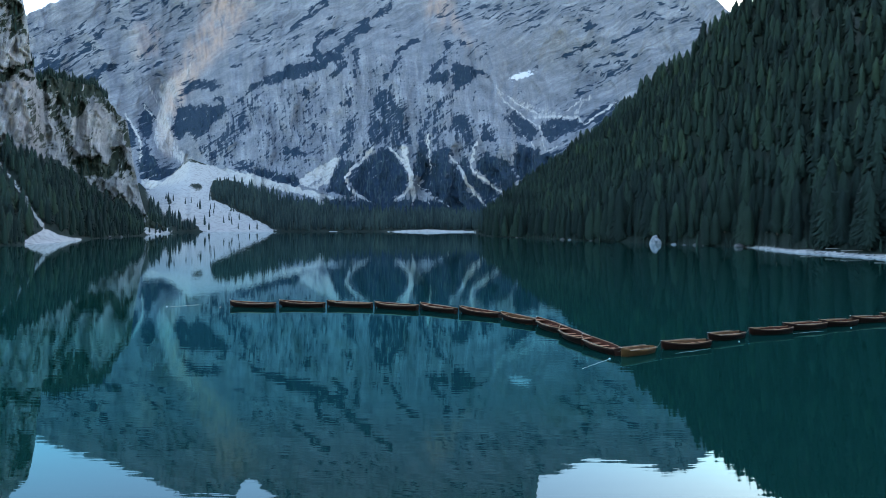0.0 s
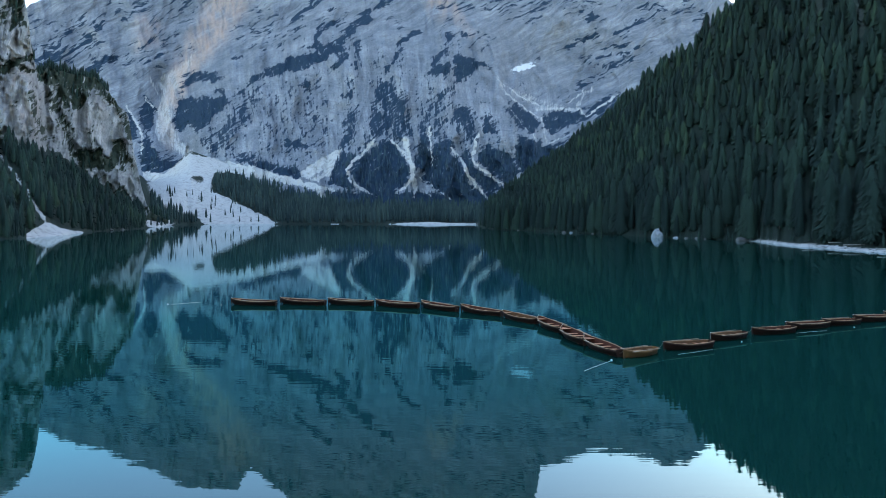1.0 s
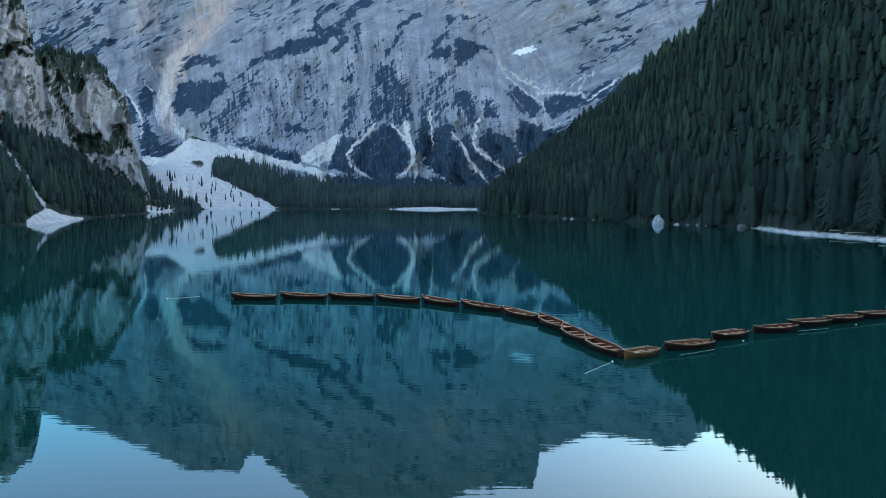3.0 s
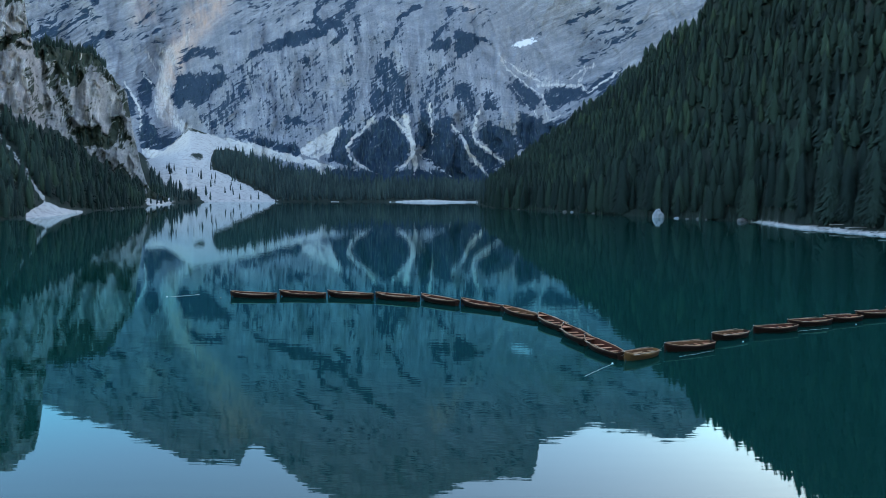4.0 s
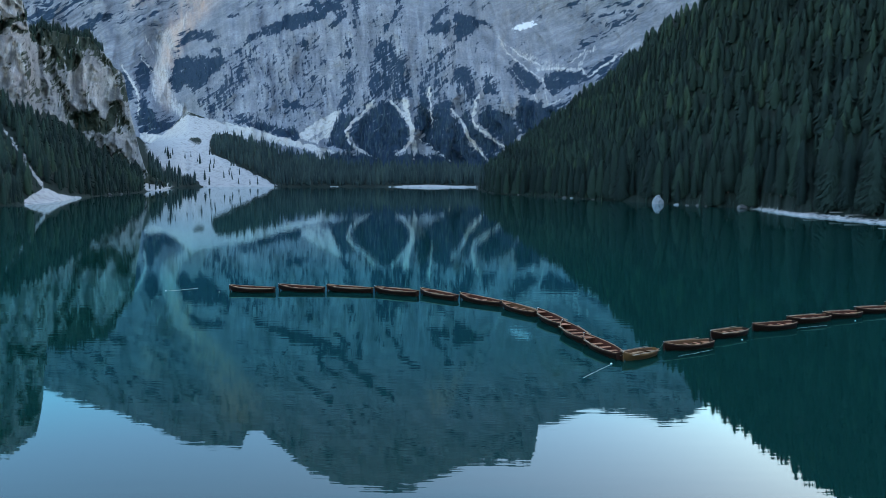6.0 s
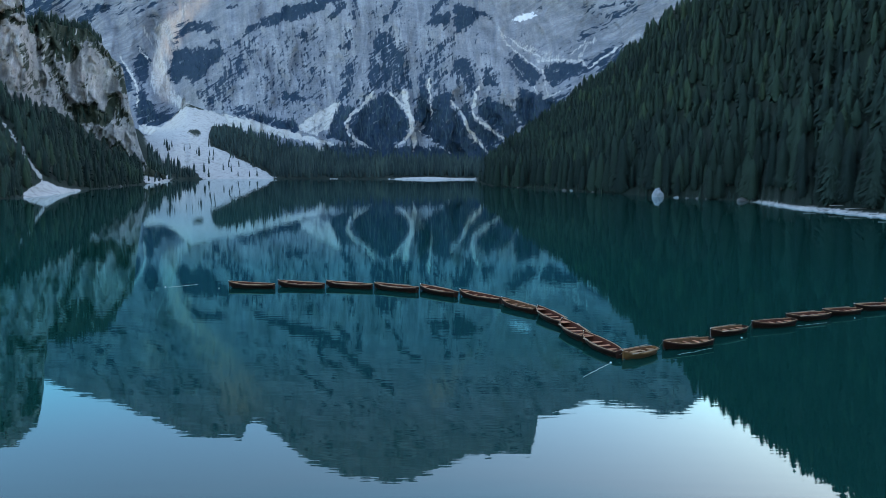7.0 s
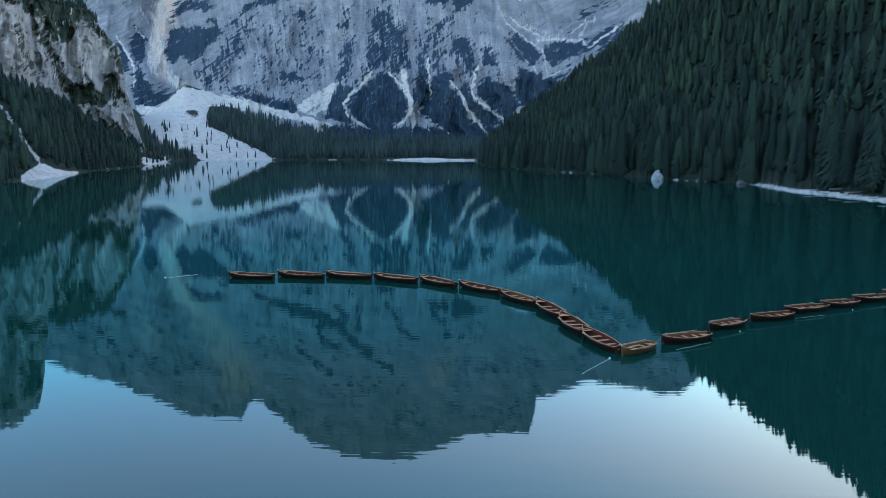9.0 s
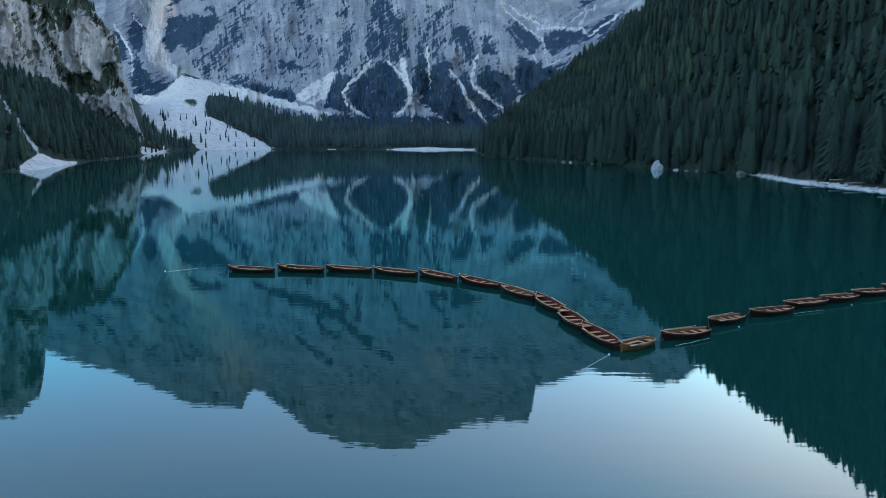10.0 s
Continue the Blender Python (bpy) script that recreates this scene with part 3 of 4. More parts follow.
    verts = np.stack([x, y, z], -1).reshape(-1, 3)
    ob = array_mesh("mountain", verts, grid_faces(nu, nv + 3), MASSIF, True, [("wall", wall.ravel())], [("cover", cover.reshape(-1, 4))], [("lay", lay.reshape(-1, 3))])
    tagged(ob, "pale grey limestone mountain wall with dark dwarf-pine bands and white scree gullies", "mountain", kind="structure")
    m = (veg * (1 - scree)) > 0.75
    low = m & (v < 280) & (v > 4)
    return np.stack([x[:, :nv], y[:, :nv], z[:, :nv]], -1), low


massif_points, massif_wood = massif()

# ---- the cliff on the eastern shore ----
CLIFF_LINE = [(-1150, 400), (-980, 450), (-860, 470), (-790, 468), (-765, 440), (-745, 425), (-736, 396), (-728, 350), (-724, 300), (-716, 262), (-709, 252), (-700, 260), (-690, 262), (-640, 250), (-612, 246), (-596, 228), (-570, 196), (-556, 182), (-548, 120), (-541, 85), (-534, 52), (-526, 20), (-510, 5), (-490, -4)]


def cliff_cover(u, v):
    wu, wv = u + 7 * fbm(u / 22, v / 22, 3), v + 7 * fbm(u / 20 + 40, v / 20, 3)
    g = np.zeros_like(u)
    lay = lambda x: np.maximum(g, x)
    g = lay(1.05 * streak(wu, wv, [(-698, 252), (-649, 248), (-601, 235)], 19))
    g = lay(0.9 * blob(wu, wv, -654, 216, 34, 24, -30))
    g = lay(0.9 * streak(wu, wv, [(-777, 260), (-747, 274), (-715, 282)], 7))
    g = lay(0.75 * streak(wu, wv, [(-750, 378), (-746, 339)], 12))
    g = lay(0.95 * blob(wu, wv, -617, 102, 40, 18, -12))
    g = lay(0.7 * streak(wu, wv, [(-594, 225), (-565, 186), (-549, 141)], 10))
    g = lay(0.7 * blob(wu, wv, -572, 112, 18, 30))
    g = lay(0.75 * streak(wu, wv, [(-790, 285), (-752, 268), (-716, 252)], 5, 0.8))
    g = lay(0.62 * streak(wu, wv, [(-690, 215), (-668, 160), (-655, 110)], (14, 8), 0.9))
    g = lay(0.58 * streak(wu, wv, [(-725, 240), (-716, 180), (-700, 130)], (7, 9), 0.9))
    g = lay(0.6 * streak(wu, wv, [(-768, 400), (-760, 370), (-772, 335)], (14, 10), 0.9))
    g = lay(0.34 * step(0.1, 0.7, fbm(u / 18, v / 44, 4)))
    base = curve_through([(-1150, 170), (-800, 138), (-740, 110), (-680, 90), (-640, 72), (-600, 52), (-560, 26), (-530, 4), (-490, 0)], u)
    g = lay(1.0 * step(26, 2, v - base + 16 * fbm(u / 18, v / 30, 3)))
    return np.clip(g, 0, 1)


def cliff():
    nu, nv = 360, 270
    us = np.linspace(-1150, -490, nu)
    top = curve_through(CLIFF_LINE, us) + 5 * fbm(us / 16, us * 0, 4)
    foot = curve_through([(-1150, 100), (-800, 80), (-700, 50), (-600, 22), (-540, 0), (-490, -8)], us)
    top = np.maximum(top, foot + 6)
    t = np.linspace(0, 1, nv)
    u = np.repeat(us[:, None], nv, 1)
    full = foot[:, None] + (490 - foot)[:, None] * t[None, :]
    v = np.minimum(full, top[:, None])
    veg = cliff_cover(u, v)
    far = curve_through([(-1150, 420), (-800, 500), (-725, 520), (-700, 600), (-560, 700), (-490, 760)], us)[:, None]
    d = far + 0.36 * (v - foot[:, None])
    warp = 10 * fbm(u / 40, v / 40, 3)
    d = d - 17 * ridged((u + 0.22 * v + warp) / 62, (v + warp) / 210, 3, 0.5) - 6 * ridged((u - 0.25 * v) / 24, v / 90, 3, 0.5)
    d = d - 1.5 * ridged((u + 0.5 * warp) / 9, v / 70, 4, 0.55)
    bed = (v + 0.25 * u + 10 * fbm(u / 60, v / 60, 3)) / 23
    d = d - 2.5 * (bed - np.floor(bed) - 0.5)
    d = d + 14 * step(0.3, 0.9, veg) * 0.5 + 1.6 * np.abs(fbm(u / 7, v / 18, 5, 0.65)) + 0.5 * (full - v)
    x, y, z = u * d / 1200, d, BASE + v * d / 1200
    stain = 0.28 * np.clip(0.8 * blob(u, v, -744, 201, 26, 60, 15, 0.8) + 0.6 * blob(u, v, -620, 176, 22, 34, 0, 0.8) + 0.4 * blob(u, v, -756, 309, 20, 60, 0, 0.8), 0, 1) * (0.7 + 0.8 * fbm(u / 10, v / 40, 3))
    pale = 0.8 * streak(u, v, [(-651, 151), (-631, 112), (-617, 82)], (3, 6)) + 0.28 * step(0.2, 0.7, fbm(u / 11 + 50, v / 60, 3))
    # rock faces that catch the light, painted brighter with the scree colour
    for lit_slab in ([(-757, 239), (-733, 249), (-716, 209), (-723, 162), (-744, 175)], [(-630, 188), (-606, 200), (-599, 150), (-616, 110), (-634, 120)], [(-776, 337), (-747, 331), (-742, 288), (-778, 276)], [(-736, 352), (-720, 357), (-715, 318), (-726, 286)], [(-671, 239), (-645, 224), (-652, 205), (-672, 209)]):
        pale = np.maximum(pale, patch(u + 5 * fbm(u / 9, v / 30, 3), v, lit_slab, 9) * (0.9 + 0.5 * fbm(u / 6, v / 40, 3)))
    cover = np.stack([veg, np.clip(pale, 0, 1) * 0.48 * (veg < 0.6), stain, np.zeros_like(u)], -1)
    xs, ys, zs = [x], [y], [z]
    lay = np.zeros((nu, nv + 3, 3))
    lay[:, :nv, 0], lay[:, :nv, 1] = 0.8 * (u - 0.2 * v) + 4 * fbm(u / 40, v / 40, 4), 0.8 * v + 5 * fbm(u / 40 + 5, v / 40, 4)
    for deep, drop in ((40, 4), (160, -30), (500, -260)):
        xs.append(x[:, -1:] * (1 + deep / y[:, -1:])), ys.append(y[:, -1:] + deep), zs.append(np.maximum(z[:, -1:] + drop, -5))
        cover = np.concatenate([cover, np.repeat([[[0.9, 0, 0, 0]]], nu, 0)], 1)
    xx, yy, zz = np.concatenate(xs, 1), np.concatenate(ys, 1), np.concatenate(zs, 1)
    ob = array_mesh("cliff", np.stack([xx, yy, zz], -1).reshape(-1, 3), grid_faces(nu, nv + 3), CLIFF, True, [("wall", np.full(nu * (nv + 3), 0.9))], [("cover", cover.reshape(-1, 4))], [("lay", lay.reshape(-1, 3))])
    tagged(ob, "weathered grey and ochre limestone cliff with shrubs on its ledges", "cliff", kind="structure")
    return np.stack([x, y, z], -1), veg > 0.7


cliff_points, cliff_wood = cliff()

# ---- the ground: lake bed, shores, the western hill, the valley floor ----
SHORE = [(-180, 45), (-120, 60), (-90, 90), (-60, 190), (-42, 320), (-33.2, 338), (-31.6, 345), (-29.5, 390), (-27.9, 465), (-25.8, 545), (-24.2, 618), (-22.8, 740), (-20.7, 1010), (-17, 1040), (-13.8, 1050), (-8.7, 1050), (-4.5, 1030), (2.6, 1000), (3.3, 660), (4.1, 560), (7, 500), (10.2, 440), (14, 390), (17.4, 348), (21, 325), (23.3, 312), (24.3, 303), (27.2, 252), (33.2, 212), (40, 188), (60, 140), (90, 90), (130, 55), (180, 45)]
HILL_TOP = [(2.4, 0.000), (3.2, 0.008), (5.5, 0.036), (8.3, 0.076), (12.0, 0.124), (14.7, 0.166), (16.9, 0.196), (19.0, 0.224), (21.0, 0.256), (22.5, 0.283), (24.3, 0.306), (26.5, 0.331), (28.6, 0.351), (30.6, 0.368), (32.6, 0.391), (34.0, 0.411), (40, 0.456), (60, 0.450), (90, 0.350), (130, 0.150), (180, 0.080)]
HILL_FAR = [(2.4, 740), (5, 860), (10, 920), (14, 820), (18, 680), (22.5, 560), (34, 580), (60, 560), (90, 500), (180, 400)]


def shore_at(a):
    return curve_through(SHORE, a) + 5 * fbm(a * 2.2, a * 0, 3) * (np.abs(a) < 60)


def ground_height(a, r):
    s = shore_at(a)
    x, y = r * np.sin(np.radians(a)), r * np.cos(np.radians(a))
    rough = fbm(x / 60, y / 60, 4)
    # lake bed and a shelving bank
    h = np.where(r < s, -np.minimum(0.25 * (s - r), 8.0), np.minimum(0.10 * (r - s), 1.4))
    inland = np.maximum(r - s, 0)
    # western hill
    far = curve_through(HILL_FAR, a)
    zs = BASE + curve_through(HILL_TOP, a) * far
    beach = 14 * step(23.6, 28.0, a) * step(60, 40, a)
    tt = np.maximum(r - s - 6 - beach * 0.7, 0) / np.maximum(far - s, 60)
    hill = zs * np.where(tt < 1, tt ** 1.05, np.maximum(1 - 0.9 * (tt - 1), 0.1))
    hill = hill + 7 * rough * np.clip(tt * 4, 0, 1)
    # eastern slope up to the cliff's foot
    rise = np.interp(a, [-180, -60, -44, -33, -31, -28, -25, -23, -20.5], [0.10, 0.25, 0.26, 0.25, 0.24, 0.20, 0.13, 0.08, 0.06])
    east = np.minimum(rise * np.maximum(inland - 22, 0), 95) + 3 * rough * np.clip(inland / 60, 0, 1)
    # valley floor and the great fan
    top = curve_through([(-25, 76), (-23, 86), (-22.2, 102), (-20.5, 150), (-17, 118), (-12, 82), (-8, 62), (3, 52), (8, 80)], a)
    q = np.clip(inland / np.maximum(1560 - s, 300), 0, 1.02)
    valley = top * q ** 1.25 + 2.5 * rough * np.clip(inland / 40, 0, 1) * step(1.0, 0.8, q)
    wr, we = step(2.6, 3.6, a), step(-22.9, -24.3, a)
    land = wr * hill + we * east + (1 - wr) * (1 - we) * valley
    return np.where(r < s, h, h + land)


def bare_cover(u, v):
    """Gravel and rock on the low ground, where no tree stands."""
    wu, wv = u + 4 * fbm(u / 14, v / 14, 3), v + 2 * fbm(u / 14 + 40, v / 14, 3)
    g = scree_cover(u, v) * (v > -12) * (u < 110)
    g = np.maximum(g, 0.75 * streak(wu, wv, [(-784, 112), (-760, 80), (-734, 40), (-709, 0)], (3, 4), 0.7))
    g = np.maximum(g, patch(wu, wv, [(-704, -3), (-724, -16), (-740, -23), (-744, -41), (-630, -41), (-628, -29), (-664, -19), (-692, -11)], 2.5))
    g = np.maximum(g, blob(wu, wv, -504, -8, 26, 9))
    g = np.maximum(g, (0.42 + 0.5 * fbm(u / 9, v / 6, 4, 0.6)) * blob(wu, wv, -490, 94, 34, 18))
    g = np.maximum(g, 0.9 * blob(wu, wv, -465, 44, 62, 34, -20, 0.3))
    return g


def outcrops(u, v):
    u, v = u + 7 * fbm(u / 12, v / 12, 3), v + 9 * fbm(u / 12 + 9, v / 12, 3)
    g = blob(u, v, 650, 360, 9, 32) + blob(u, v, 717, 354, 15, 34, 20)
    return np.clip(g, 0, 1)


def ground():
    a = np.concatenate([np.linspace(-180, -42, 70)[:-1], np.linspace(-42, 42, 600), np.linspace(42, 180, 70)[1:-1]])
    r = np.concatenate([np.linspace(8, 160, 12)[:-1], np.linspace(160, 800, 150)[:-1], np.linspace(800, 1600, 100)[:-1], np.geomspace(1600, 4700, 14)])
    A, R = np.meshgrid(a, r, indexing="ij")
    x, y, z = R * np.sin(np.radians(A)), R * np.cos(np.radians(A)), ground_height(A, R)
    ahead = np.where(np.abs(A) < 60, np.maximum(y, 1), 1e9)
    u, v = 1200 * x / ahead, 1200 * (z - BASE) / ahead
    s = shore_at(A)
    bare = bare_cover(u, v)
    shingle = step(1.15, 0.8, (R - s) / (5 + 18 * step(-4.6, -2.4, A))) * step(-4.9, -4.5, A) * step(3.0, 2.6, A)
    shingle = np.maximum(shingle, 0.75 * step(1.15, 0.75, (R - s) / (1.5 + 9 * step(23.9, 25.6, A))) * step(23.4, 24.2, A) * step(44, 40, A) * (0.95 + 0.2 * fbm(x / 7, y / 7, 3)))
    shingle = np.maximum(shingle, 0.14 * step(3.5, 1.5, R - s) * step(-0.1, 0.3, fbm(x / 14, y / 14, 3)))
    shingle = np.maximum(shingle, step(1.2, 0.8, (R - s) / 9) * step(-31.9, -31.2, A) * step(-27.5, -28.6, A))
    shingle = np.maximum(shingle, step(1.2, 0.7, (R - s) / 7) * step(-9.7, -9.4, A) * step(-8.7, -9.0, A))
    crag = outcrops(u, v)
    bare = np.maximum(bare, shingle)
    grass = 0.55 * step(0.0, 0.4, fbm(x / 9, y / 9, 3)) * step(9, 14, R - s) * step(24.2, 26.2, A)
    veg = np.clip(1.1 - 1.3 * bare - crag + grass * 0.5, 0, 1)
    cover = np.stack([veg, np.maximum(bare, crag * 0.15), 0 * bare, 0 * bare], -1)
    ob = array_mesh("ground", np.stack([x, y, z], -1).reshape(-1, 3), grid_faces(len(a), len(r), True), GROUND, True, [], [("cover", cover.reshape(-1, 4))])
    tagged(ob, "forest floor and pale gravel shores around a mountain lake", "ground", kind="structure")


ground()

bm = bmesh.new()
bmesh.ops.create_grid(bm, x_segments=60, y_segments=60, size=1.0)
bmesh.ops.transform(bm, matrix=Matrix.Translation((0, 640, 0)) @ Matrix.Diagonal((900, 760, 1, 1)), verts=bm.verts)
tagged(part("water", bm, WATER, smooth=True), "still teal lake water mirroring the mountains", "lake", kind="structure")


# ---- trees ----
def conifer(rng, boughs, slim=0.17, bare=0.12, full=0.62):
    """A unit-high conifer crown: a ragged core under short drooping, kite-shaped boughs in a loose spiral."""
    vs, fs, ns = [], [], []
    wide = lambda f: slim * (max(1 - f, 0) ** full * 0.97 + 0.03) * (1 if f > 0.12 else 0.6 + 3.3 * f)
    for k in range(boughs):
        f = (k + rng.uniform(0, 1)) / boughs
        f = f ** 1.1
        zc = bare + (0.98 - bare) * f
        ang = 2.4 * k + rng.uniform(-0.5, 0.5)
        tip = wide(f) * rng.uniform(0.82, 1.16)
        root = tip * rng.uniform(0.1, 0.5)
        ln = tip - root
        wd = tip * rng.uniform(*((0.08, 0.17) if boughs > 200 else (0.15, 0.30)))
        up, drop = rng.uniform(0.01, 0.04) + 0.10 * ln, (rng.uniform(0.1, 0.4) + 0.3 * (1 - f)) * ln + rng.uniform(0, 0.02)
        c, s = math.cos(ang), math.sin(ang)
        n = len(vs)
        tw = rng.uniform(-0.25, 0.25) * wd
        mid = root + 0.6 * ln
        vs += [(root * c, root * s, zc + up), (mid * c - wd * s, mid * s + wd * c, zc - drop * 0.6 + tw), (tip * c, tip * s, zc - drop), (mid * c + wd * s, mid * s - wd * c, zc - drop * 0.6 - tw)]
        ns += [(c * 0.8, s * 0.8, 0.75), (c - 0.5 * s, s + 0.5 * c, 0.6), (c, s, 0.45), (c + 0.5 * s, s - 0.5 * c, 0.6)]
        fs += [(n, n + 1, n + 2), (n, n + 2, n + 3)]
    # the core
    rows, sides = (7, 8) if boughs > 200 else (4, 6) if boughs > 30 else (2, 5)
    n = len(vs)
    for r in range(rows):
        f = r / rows
        for i in range(sides):
            a = 6.2832 * (i + 0.5 * (r % 2)) / sides
            rad = wide(f) * rng.uniform(0.40, 0.68)
            vs.append((rad * math.cos(a), rad * math.sin(a), bare + (0.98 - bare) * f + rng.uniform(-0.03, 0.03)))
            ns.append((math.cos(a), math.sin(a), 0.6))
    for r in range(rows - 1):
        for i in range(sides):
            p, q = n + r * sides + i, n + r * sides + (i + 1) % sides
            fs += [(p, q, q + sides), (p, q + sides, p + sides)]
    top = len(vs)
    vs.append((0, 0, 1.03)), ns.append((0, 0, 1))
    for i in range(sides):
        fs.append((n + (rows - 1) * sides + i, n + (rows - 1) * sides + (i + 1) % sides, top))
    vs, fs, ns = np.array(vs), np.array(fs), np.array(ns)
    # every face looks outward
    out = np.cross(vs[fs[:, 1]] - vs[fs[:, 0]], vs[fs[:, 2]] - vs[fs[:, 0]])
    fs = np.where(((out * ns[fs].sum(1)).sum(1) < 0)[:, None], fs[:, ::-1], fs)
    return vs, fs, ns / np.linalg.norm(ns, axis=1, keepdims=True)


def stem(rng):
    vs, fs = [], []
    for z, rad in ((0, 0.013), (0.5, 0.008), (0.95, 0.002)):
        vs += [(rad * math.cos(1.2566 * i), rad * math.sin(1.2566 * i), z) for i in range(5)]
    for k in range(2):
        for i in range(5):
            p, q = k * 5 + i, k * 5 + (i + 1) % 5
            fs += [(p, q, q + 5), (p, q + 5, p + 5)]
    return np.array(vs), np.array(fs)


def woods(name, spots, heights, kinds, material, label, seed):
    """Many trees joined into one object."""
    rng = np.random.RandomState(seed)
    V, F, T, N, at = [], [], [], [], 0
    spots = np.asarray(spots)
    tones = np.clip(rng.beta(1.3, 2.2, len(spots)) + 0.35 * fbm(spots[:, 0] / 45, spots[:, 2] / 30, 2), 0, 0.82)
    for p, h, tone in zip(spots, heights, tones):
        vs, fs, ns = kinds[rng.randint(len(kinds))]
        ang, wide = rng.uniform(0, 6.28), h * rng.uniform(0.8, 1.2)
        c, s = math.cos(ang), math.sin(ang)
        lean = rng.normal(0, 0.02, 2)
        w = np.stack([(vs[:, 0] * c - vs[:, 1] * s) * wide + lean[0] * vs[:, 2] * h, (vs[:, 0] * s + vs[:, 1] * c) * wide + lean[1] * vs[:, 2] * h, vs[:, 2] * h], 1) + p
        N.append(np.stack([ns[:, 0] * c - ns[:, 1] * s, ns[:, 0] * s + ns[:, 1] * c, ns[:, 2]], 1))
        V.append(w), F.append(fs + at), T.append(np.full(len(vs), tone))
        at += len(vs)
    ob = array_mesh(name, np.concatenate(V), np.concatenate(F), material, True, [("tone", np.concatenate(T))], normals=np.concatenate(N))
    return tagged(ob, label, "forest", kind="stuff")


def scatter(a0, a1, depth, gap, seed, keep):
    """Spots on a jittered grid between two bearings, from the shore inland."""
    rng = np.random.RandomState(seed)
    xs = np.arange(-900, 900, gap)
    ys = np.arange(60, 1700, gap)
    X, Y = np.meshgrid(xs, ys)
    X, Y = X + rng.uniform(-0.5, 0.5, X.shape) * gap, Y + rng.uniform(-0.5, 0.5, X.shape) * gap
    A, R = np.degrees(np.arctan2(X, Y)), np.hypot(X, Y)
    ok = (A > a0) & (A < a1)
    X, Y, A, R = X[ok], Y[ok], A[ok], R[ok]
    inl = R - shore_at(A)
    ok = (inl > 1.0) & (inl < depth(A))
    X, Y, A, R, inl = X[ok], Y[ok], A[ok], R[ok], inl[ok]
    Z = ground_height(A, R)
    u, v = 1200 * X / Y, 1200 * (Z - BASE) / Y
    ok = keep(u, v, A, R, inl, rng)
    return np.stack([X, Y, Z - 0.3], 1)[ok], inl[ok], rng


def before_gravel(u, v, tall):
    """How much bare gravel lies straight up the slope behind a spot, as far as a tree would hide it."""
    return np.maximum.reduce([bare_cover(u, v + k * tall) for k in (0.0, 0.3, 0.6, 0.9)])


rng = np.random.RandomState(3)
CROWN_NEAR = [conifer(rng, 560, rng.uniform(0.15, 0.22), rng.uniform(0.02, 0.10), rng.uniform(0.38, 0.58)) for _ in range(6)]
CROWN_MID = [conifer(rng, 112, rng.uniform(0.20, 0.31), rng.uniform(0.04, 0.12), rng.uniform(0.30, 0.52)) for _ in range(12)]
CROWN_SLOPE = [conifer(rng, 64, rng.uniform(0.19, 0.30), rng.uniform(0.04, 0.12), rng.uniform(0.32, 0.55)) for _ in range(8)]
CROWN_FAR = [conifer(rng, 40, rng.uniform(0.16, 0.23), 0.04) for _ in range(6)]
CROWN_TINY = [conifer(rng, 14, rng.uniform(0.20, 0.28), 0.04) for _ in range(5)]
STEM = stem(rng)

# western hill
spots, inl, rng = scatter(3.0, 37, lambda a: curve_through(HILL_FAR, a) - shore_at(a) + 30, 5.9, 11,
                          lambda u, v, a, r, i, g: (outcrops(u, v) < 0.5) & (i > 2 + 12 * step(23.9, 25.6, a)))
ht = np.clip(rng.normal(17.0, 4.5, len(spots)), 7, 27) * np.clip(1.15 - inl / 110, 0.70, 1.15)
order = np.argsort(inl + rng.uniform(0, 6, len(inl)) + 400 * (np.degrees(np.arctan2(spots[:, 0], spots[:, 1])) > 34))
front, rest = order[:280], order[280:]
woods("hillside_forest", spots[rest], ht[rest], CROWN_MID, SPRUCE, "dense dark green spruce forest covering a steep hillside", 21)

tree_mesh = []
for vs, fs, ns in CROWN_NEAR:
    for tone in (0.10, 0.32, 0.66):
        crown = array_mesh("crown", vs, fs, SPRUCE, True, [("tone", np.full(len(vs), tone))], normals=ns)
        trunk = array_mesh("trunk", *STEM, BARK, True)
        tree_mesh.append((crown.data, trunk.data))
        bpy.data.objects.remove(crown), bpy.data.objects.remove(trunk)
for i in front:
    p, h = spots[i], ht[i] * rng.uniform(0.85, 1.1)
    tone = int(rng.choice(3, p=(0.5, 0.42, 0.08)))
    way = math.degrees(math.atan2(p[0], p[1]))
    if min(abs(way - w) for w in (17.5, 24.1, 26.6, 27.2)) < 0.22:
        tone, h = 2, max(h, 16.0) * 1.08
    c, t = tree_mesh[rng.randint(len(CROWN_NEAR)) * 3 + tone]
    tree = new("spruce_tree")
    wide = h * rng.uniform(0.85, 1.2)
    tree.matrix_world = pose(*p, 0, 0, rng.uniform(0, 360)) @ Matrix.Diagonal((wide, wide, h, 1))
    for nm, me in (("crown", c), ("trunk", t)):
        o = new(nm, me)
        o.parent = tree
    tagged(tree, ("dark green spruce tree at the lake shore", "mid-green spruce tree at the lake shore", "light yellowish-green larch tree at the lake shore")[tone], "tree", "trees along the western shore")

# undergrowth along the western shore
spots, inl, rng = scatter(3.0, 40, lambda a: 9.0 + 12 * step(23.9, 25.6, a), 2.6, 31, lambda u, v, a, r, i, g: (i > 0.8 + 11 * step(23.9, 25.6, a)) & (g.uniform(0, 1, len(u)) < 0.75))
woods("shore_shrubs", spots, np.clip(rng.normal(3.2, 1.2, len(spots)), 1.2, 6.5), CROWN_FAR, SPRUCE, "dark green shrubs and young spruces along the shore", 26)

